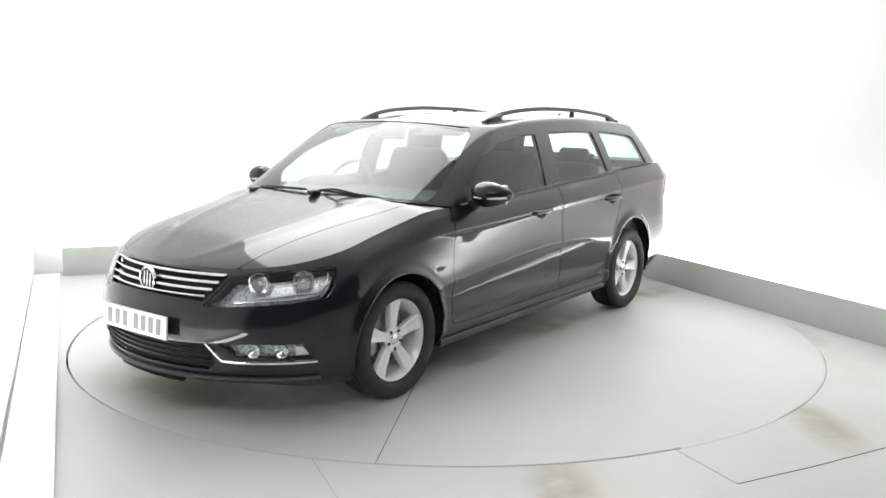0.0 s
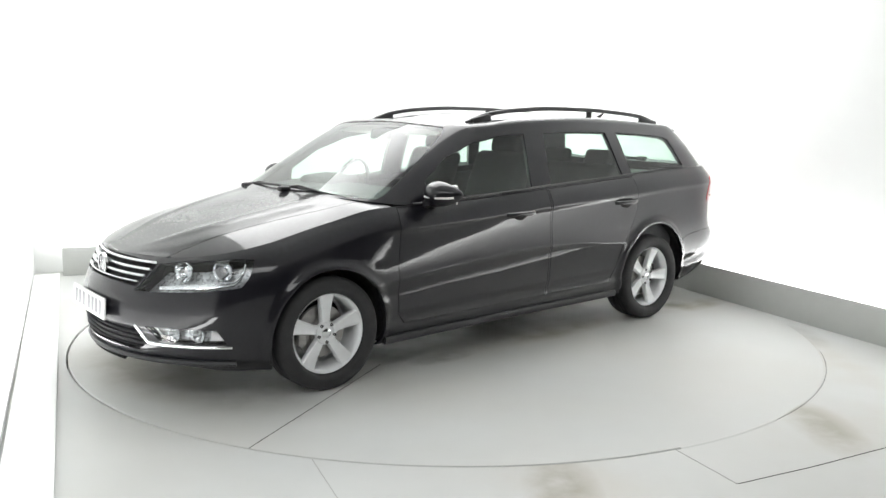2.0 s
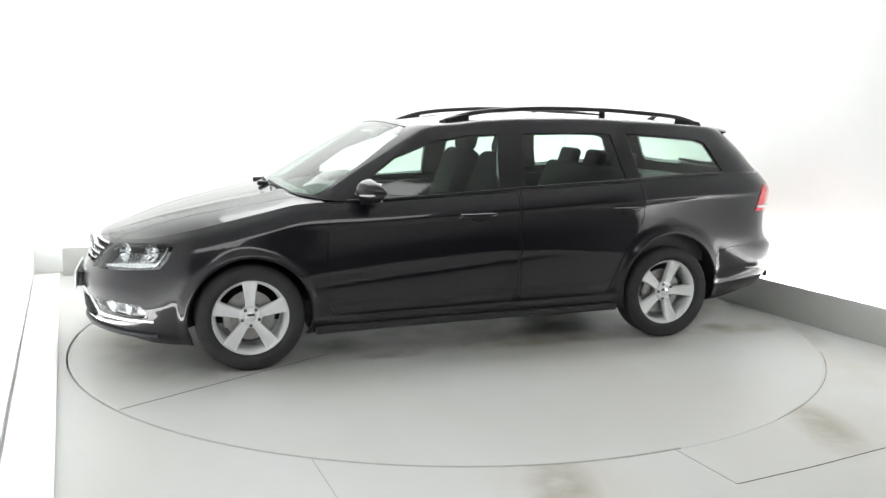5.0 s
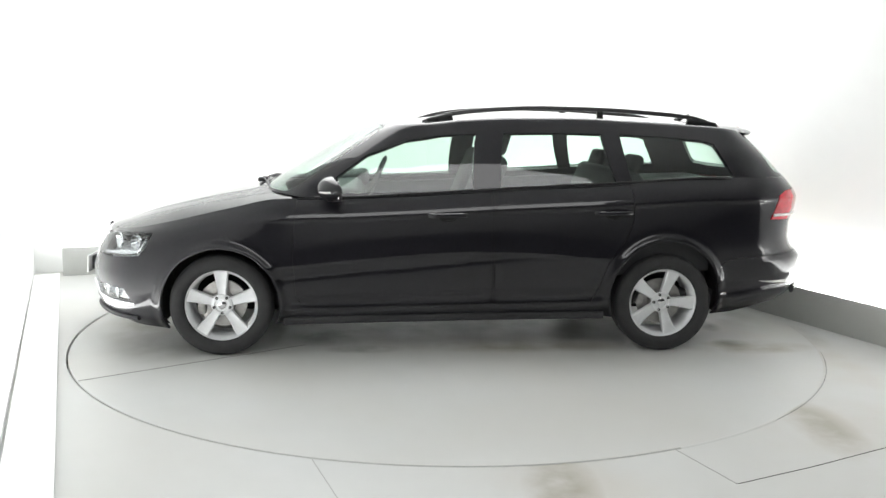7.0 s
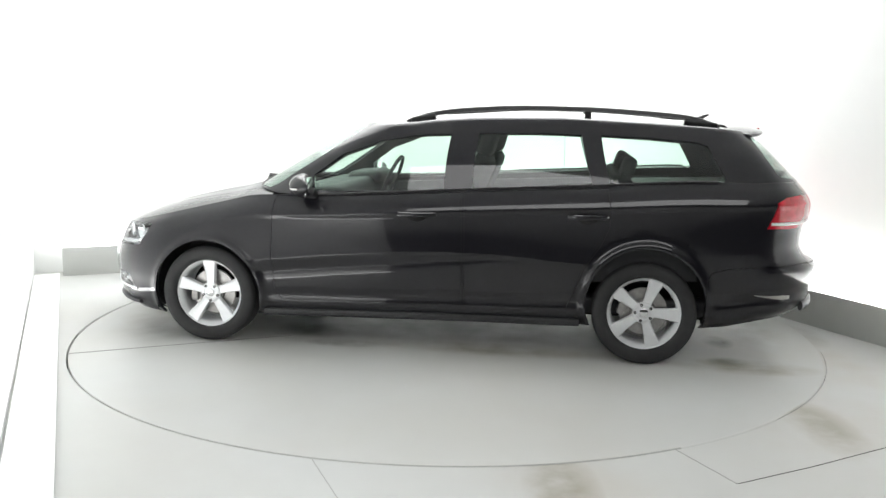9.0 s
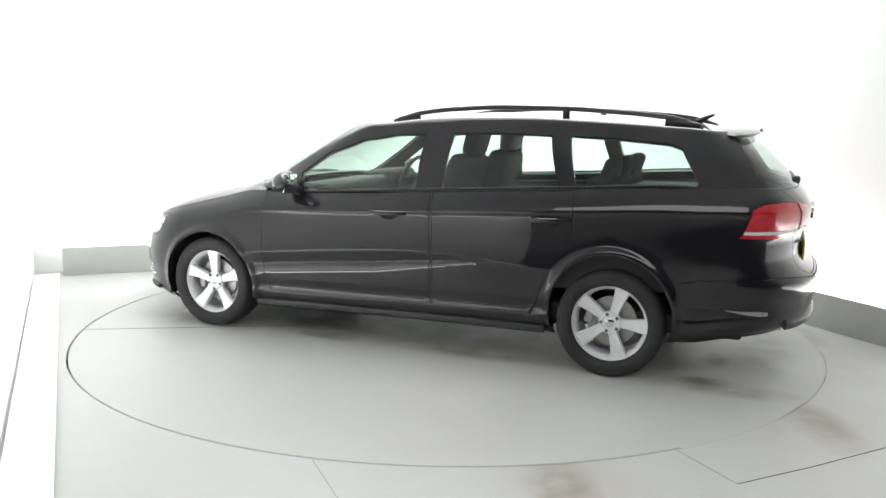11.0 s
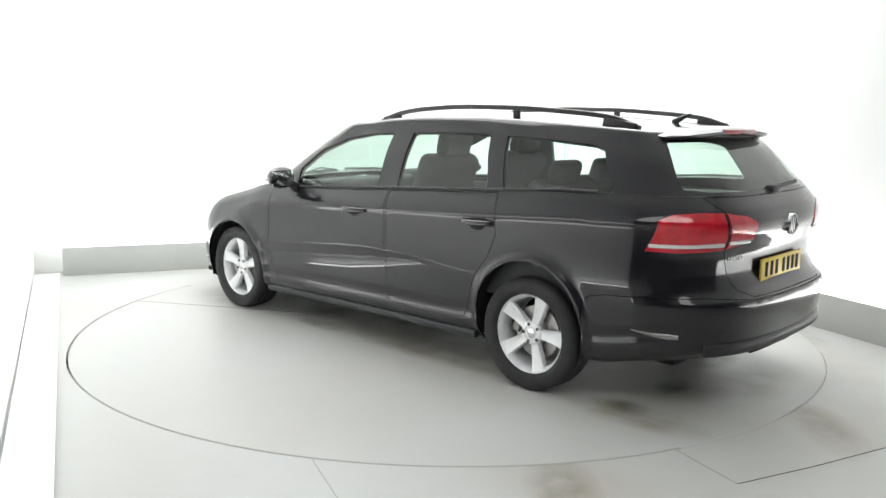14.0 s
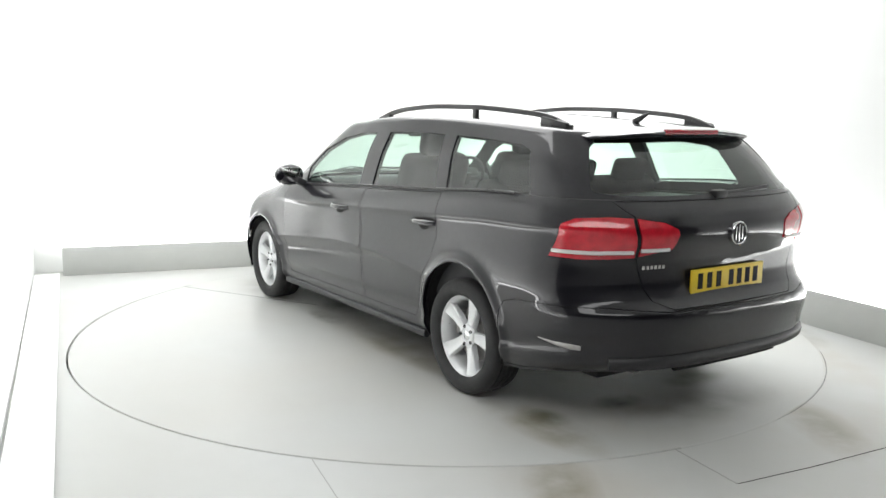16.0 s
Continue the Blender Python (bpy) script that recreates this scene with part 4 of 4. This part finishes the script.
def roof(car):
    ss = np.linspace(0, 3, 900)
    top = cabin(ss, 1.0)
    rows = []
    for x in np.linspace(0.399, -1.964, 60):
        ye = np.interp(-x, -top[:, 0], top[:, 1])
        ze = np.interp(-x, -top[:, 0], top[:, 2])
        q = np.linspace(1, 0, 17)
        c = 0.032 * smooth(0.42, 0.05, x) * smooth(-2.0, -1.6, x)
        rows.append(np.stack([np.full_like(q, x), ye * q, ze + c * (1 - q ** 2)], 1))
    sheet("roof_panel", rows, PAINT, car, "glossy black roof")
    low = [[(p[0] * 0.97 - 0.02, p[1] * 0.95, p[2] - 0.035) for p in row] for row in rows]
    sheet("roof_lining", low, LINING, car, "pale grey roof lining")


def fittings(car, doors, rdoors):
    # roof rails with feet and a middle post
    def rail():
        bm = bmesh.new()
        xs = np.linspace(0.14, -1.77, 44)
        z = table(xs, ((0.14, 1.402), (0.06, 1.432), (-0.05, 1.460), (-0.26, 1.485), (-0.62, 1.501), (-0.97, 1.497), (-1.33, 1.478), (-1.58, 1.455), (-1.70, 1.425), (-1.77, 1.398)))
        y = 0.535 - 0.015 * ((xs + 0.8) / 0.95) ** 2
        sweep(bm, list(zip(xs, y, z)), [(-0.016, -0.012), (-0.010, 0.012), (0.0, 0.015), (0.010, 0.012), (0.016, -0.012), (0, -0.014)])
        for x0, l, zz in ((0.03, 0.16, 1.425), (-1.66, 0.20, 1.415)):
            box(bm, (l, 0.03, 0.05), pose(x0, 0.533, zz, 0, -9 if x0 < 0 else 12), 0.012)
        box(bm, (0.04, 0.024, 0.07), pose(-0.99, 0.535, 1.462), 0.006)
        return bm
    both("roof_rail", rail, SATIN, car, "satin black roof rail")

    # door mirrors: body-colour shell, glass, pale indicator strip and foot
    def mirror_shell():
        bm = bmesh.new()
        bmesh.ops.create_uvsphere(bm, u_segments=28, v_segments=16, radius=1.0)
        for v in bm.verts:
            x, y, z = v.co
            x = x * 0.085 if x > 0 else x * 0.035
            v.co = Vector((0.69 + x - 0.06 * max(0, y) ** 2, 0.955 + y * 0.118, 1.018 + z * (0.072 - 0.014 * y)))
        return bm
    shells = both("door_mirror", mirror_shell, PAINT, car, "black door mirror with a pale indicator strip")
    for f, ob in zip((1, -1), shells):
        bm = bmesh.new()
        sweep(bm, [(0.765, f * 0.90, 1.005), (0.768, f * 0.95, 1.003), (0.755, f * 1.0, 1.002), (0.725, f * 1.045, 1.003), (0.695, f * 1.07, 1.006)], oval(0.006, 0.006, 8))
        part("indicator_strip", bm, CLEAR, ob)
        bm = box(bmesh.new(), (0.006, 0.175, 0.105), pose(0.655, f * 0.957, 1.018, 0, 0, f * 4), 0.002)
        part("mirror_glass", bm, MIRROR, ob, "mirror glass")
        bm = box(bmesh.new(), (0.09, 0.10, 0.05), pose(0.68, f * 0.86, 0.965, f * 25), 0.015)
        part("mirror_foot", bm, TRIM, ob)
    # door handles with finger cups
    for x0, z0, ds in ((0.005, 0.858, doors), (-1.01, 0.872, rdoors)):
        for f, door in zip((1, -1), ds):
            p = lower_at(x0, z0, f)
            bm = bmesh.new()
            path = [(x0 + d, p.y + f * o, z0 + 0.002 - 0.02 * d) for d, o in ((0.115, -0.004), (0.10, 0.012), (0.05, 0.026), (0, 0.029), (-0.06, 0.027), (-0.10, 0.016), (-0.115, -0.002))]
            sweep(bm, path, oval(0.008, 0.014, 8))
            part("door_handle", bm, PAINT, door, "black door handle")
            bm = bmesh.new()
            bmesh.ops.create_uvsphere(bm, u_segments=16, v_segments=8, radius=1.0)
            bmesh.ops.scale(bm, vec=(0.055, 0.006, 0.028), verts=bm.verts)
            part("finger_cup", bm, DARK, door, "", pose(x0, p.y, z0 - 0.012))
    # sill trim
    def sill():
        bm = bmesh.new()
        xs = np.linspace(0.99, -0.98, 24)
        sweep(bm, [(x, 0.838, float(table(x, Z_BOT)) + 0.018) for x in xs], oval(0.02, 0.026, 8))
        return bm
    both("sill_trim", sill, TRIM, car)
    # belt trim under the side glass
    def belt():
        bm = bmesh.new()
        xs = np.linspace(0.80, -1.74, 40)
        sweep(bm, [(x, 0.836, float(table(x, Z_BELT)) + 0.004) for x in xs], oval(0.005, 0.006, 8))
        return bm
    both("belt_trim", belt, SATIN, car)
    # lower lip, rear skirt, tail spoiler with brake light
    bm = bmesh.new()
    sweep(bm, [on_front(y, 0.225) + Vector((0.004, 0, -0.006)) for y in np.linspace(-0.79, 0.79, 41)], oval(0.020, 0.016, 8))
    part("front_lip", bm, TRIM, car)
    bm = bmesh.new()
    sweep(bm, [on_rear(y, 0.385) + Vector((-0.002, 0, -0.02)) for y in np.linspace(-0.70, 0.70, 41)], oval(0.016, 0.030, 8))
    part("rear_skirt", bm, TRIM, car)
    rows = []
    for dx, dz in ((0.10, 0.010), (0.04, 0.011), (-0.03, 0.006), (-0.09, -0.004), (-0.118, -0.014), (-0.118, -0.024), (-0.10, -0.036), (-0.04, -0.040), (0.04, -0.036)):
        row = []
        for y in np.linspace(0.575, 0, 21):
            q = y / 0.575
            row.append((-1.895 + dx * (1 - 0.55 * q ** 8) - 0.06 * (1 - q ** 3), y, 1.374 + dz * (1 - 0.6 * q ** 8) + 0.030 * (1 - q ** 2) - 0.012 * q ** 8))
        rows.append(row)
    sheet("spoiler", rows, PAINT, car, "black roof spoiler")
    bm = bmesh.new()
    sweep(bm, [(-2.073 + 0.25 * y * y, y, 1.385) for y in np.linspace(-0.19, 0.19, 9)], oval(0.009, 0.014, 8))
    part("brake_light", bm, RED_DARK, car, "dark red high brake light")
    # added pale wedges that stand in for highlights in the corners of the rear bumper
    for f in (1, -1):
        bm = bmesh.new()
        sweep(bm, [lower_at(x, z, f) for x, z in ((-1.97, 0.447), (-2.03, 0.441), (-2.09, 0.436), (-2.14, 0.433), (-2.18, 0.432))], oval(0.006, 0.016, 8), scales=[0.15, 0.45, 0.75, 0.95, 0.7])
        part("bumper_reflector", bm, STEEL, car, "pale wedge-shaped bumper reflector")
    # tailgate furniture
    badge(car, Matrix.Translation(on_rear(0, 0.925)) @ pose(0, 0, 0, 0, 0, 90), 0.056)
    bm = box(bmesh.new(), (0.012, 0.52, 0.112), None, 0.004)
    plate = part("number_plate", bm, PLATE_YELLOW, car, "yellow number plate with plain dark bars", pose(-2.340, 0.012, 0.71))
    part("plate_mount", box(bmesh.new(), (0.03, 0.46, 0.095), pose(-2.322, 0.012, 0.71), 0.006), TRIM, car)
    plate_bars(plate, -1, DARK)
    bm = bmesh.new()
    for k in range(6):
        box(bm, (0.004, 0.014, 0.016), Matrix.Translation(on_rear(0.525 - 0.021 * k, 0.79)), 0.0)
    part("model_bars", bm, STEEL, car, "small chrome lettering as plain bars")
    bm = bmesh.new()
    sweep(bm, [(-2.27, -0.03, 1.10), (-2.262, 0.10, 1.105), (-2.25, 0.25, 1.112), (-2.236, 0.38, 1.118)], oval(0.008, 0.012, 8))
    box(bm, (0.05, 0.09, 0.045), pose(-2.272, -0.03, 1.10), 0.015)
    part("rear_wiper", bm, TRIM, car, "black rear wiper", Matrix.Diagonal((1, -1, 1, 1)))
    # exhaust, mud edge, front wipers, aerial
    bm = lathe([(-0.05, 0.030), (0.05, 0.030), (0.05, 0.026), (-0.05, 0.026)], 20, True)
    part("exhaust_pipe", bm, STEEL, car, "", pose(-2.20, 0.50, 0.315, 0, 0, 90))
    for y0, y1, k in ((0.60, 0.08, 0), (-0.02, -0.46, 1)):
        bm = bmesh.new()
        pts = [(1.150 - 0.07 * (y / 0.6) ** 2 + (0.012 if k else 0), y, 1.016 - 0.030 * (y / 0.6) ** 2) for y in np.linspace(y0, y1, 12)]
        sweep(bm, pts, oval(0.007, 0.008, 8))
        box(bm, (0.07, 0.05, 0.03), Matrix.Translation(Vector(pts[-1]) + Vector((0.04, 0.0, -0.012))), 0.01)
        sweep(bm, [pts[-1], (pts[-1][0] + 0.02, pts[-1][1] + 0.14, pts[-1][2] + 0.016), pts[4]], oval(0.005, 0.006, 6))
        part("wiper", bm, TRIM, car, "black windscreen wiper")
    bm = bmesh.new()
    sweep(bm, [(-1.68, 0, 1.428), (-1.72, 0, 1.447), (-1.76, 0, 1.466), (-1.785, 0, 1.476)], oval(0.010, 0.014, 8), scales=[1.3, 1.1, 0.7, 0.35])
    part("aerial_fin", bm, SATIN, car, "short black roof aerial")


def rounded(name, size, m, material, parent, label="", bevel=0.04):
    return part(name, box(bmesh.new(), size, None, bevel, 3), material, parent, label, m)


def interior(car):
    rounded("cabin_floor", (2.9, 1.5, 0.1), pose(-0.4, 0, 0.32), CABIN, car, "", 0.02)
    for y in (0.37, -0.37):
        seat = rounded("front_seat", (0.54, 0.50, 0.20), pose(0.10, y, 0.58, 0, -8), CLOTH, car, "black cloth front seat", 0.06)
        rounded("backrest", (0.15, 0.48, 0.66), pose(-0.28, 0, 0.36, 0, -14), CLOTH, seat, "", 0.06)
        rounded("headrest", (0.10, 0.27, 0.20), pose(-0.37, 0, 0.77, 0, -8), CLOTH, seat, "", 0.045)
        for d in (-0.06, 0.06):
            part("headrest_post", lathe([(-0.06, 0.006), (0.06, 0.006)], 8), STEEL, seat, "", pose(-0.365, d, 0.665, 90))
    bench = rounded("rear_bench", (0.50, 1.30, 0.18), pose(-0.82, 0, 0.58, 0, -6), CLOTH, car, "black cloth rear bench", 0.06)
    rounded("backrest", (0.14, 1.30, 0.54), pose(-0.28, 0, 0.30, 0, -16), CLOTH, bench, "", 0.05)
    for y in (0.42, 0, -0.42):
        rounded("headrest", (0.08, 0.25, 0.15), pose(-0.37, y, 0.60, 0, -12), CLOTH, bench, "", 0.035)
    rounded("dashboard", (0.42, 1.44, 0.30), pose(0.72, 0, 0.84, 0, 6), CABIN, car, "grey plastic dashboard", 0.06)
    rounded("dash_hood", (0.25, 0.40, 0.10), pose(0.60, -0.37, 0.99, 0, 4), CABIN, car, "", 0.04)
    bm = bmesh.new()
    ring = [(0.0, 0.18 * math.cos(a), 0.18 * math.sin(a)) for a in np.linspace(0, 2 * math.pi, 33)]
    sweep(bm, ring, oval(0.014, 0.014, 8), up=(1, 0, 0))
    box(bm, (0.03, 0.14, 0.10), None, 0.012)
    box(bm, (0.015, 0.34, 0.035), None, 0.005)
    part("steering_wheel", bm, CABIN, car, "black steering wheel", pose(0.43, -0.37, 0.97, 0, -24))
    rounded("load_cover", (0.78, 1.22, 0.03), pose(-1.62, 0, 1.00, 0, 2), CABIN, car, "black load cover behind the rear bench", 0.01)
    rounded("boot_lining", (0.9, 1.30, 0.5), pose(-1.72, 0, 0.62), CABIN, car, "", 0.05)
    bm = box(bmesh.new(), (0.02, 0.24, 0.07), pose(0.42, 0, 1.325, 0, -20), 0.015)
    part("inner_mirror", bm, TRIM, car)
    for y in (0.36, -0.36):
        bm = box(bmesh.new(), (0.15, 0.34, 0.015), pose(0.33, y, 1.352, 0, 18), 0.006)
        part("sun_visor", bm, LINING, car)
    # inner door trims up to the glass
    for f in (1, -1):
        rounded("door_trim", (2.6, 0.03, 0.52), pose(-0.35, f * 0.79, 0.70, 0, 2.6), CABIN, car, "", 0.012)


def build_seam(turn_top):
    bm = box(bmesh.new(), (1.35, 0.003, 0.003))
    a = radians(30.0)
    part("plate_joint", bm, JOINT, turn_top, "", Matrix.Rotation(a, 4, "Z") @ pose(TABLE_R - 0.68, 0, 0.0))


build_seam(turntable)
estate_car = build_car()


def motions():
    times = [0.5 * k for k in range(33)]
    rows_table, rows_car = [], []
    for t in times:
        a = TURN_START + TURN_RATE * t
        c, s = math.cos(radians(a)), math.sin(radians(a))
        rows_table.append((t, pose(0, 0, 0, 0, 0, a)))
        rows_car.append((t, pose(c * CAR_X - s * CAR_Y, s * CAR_X + c * CAR_Y, 0, 0, 0, a)))
    walk(turntable, rows_table)
    walk(estate_car, rows_car)


motions()
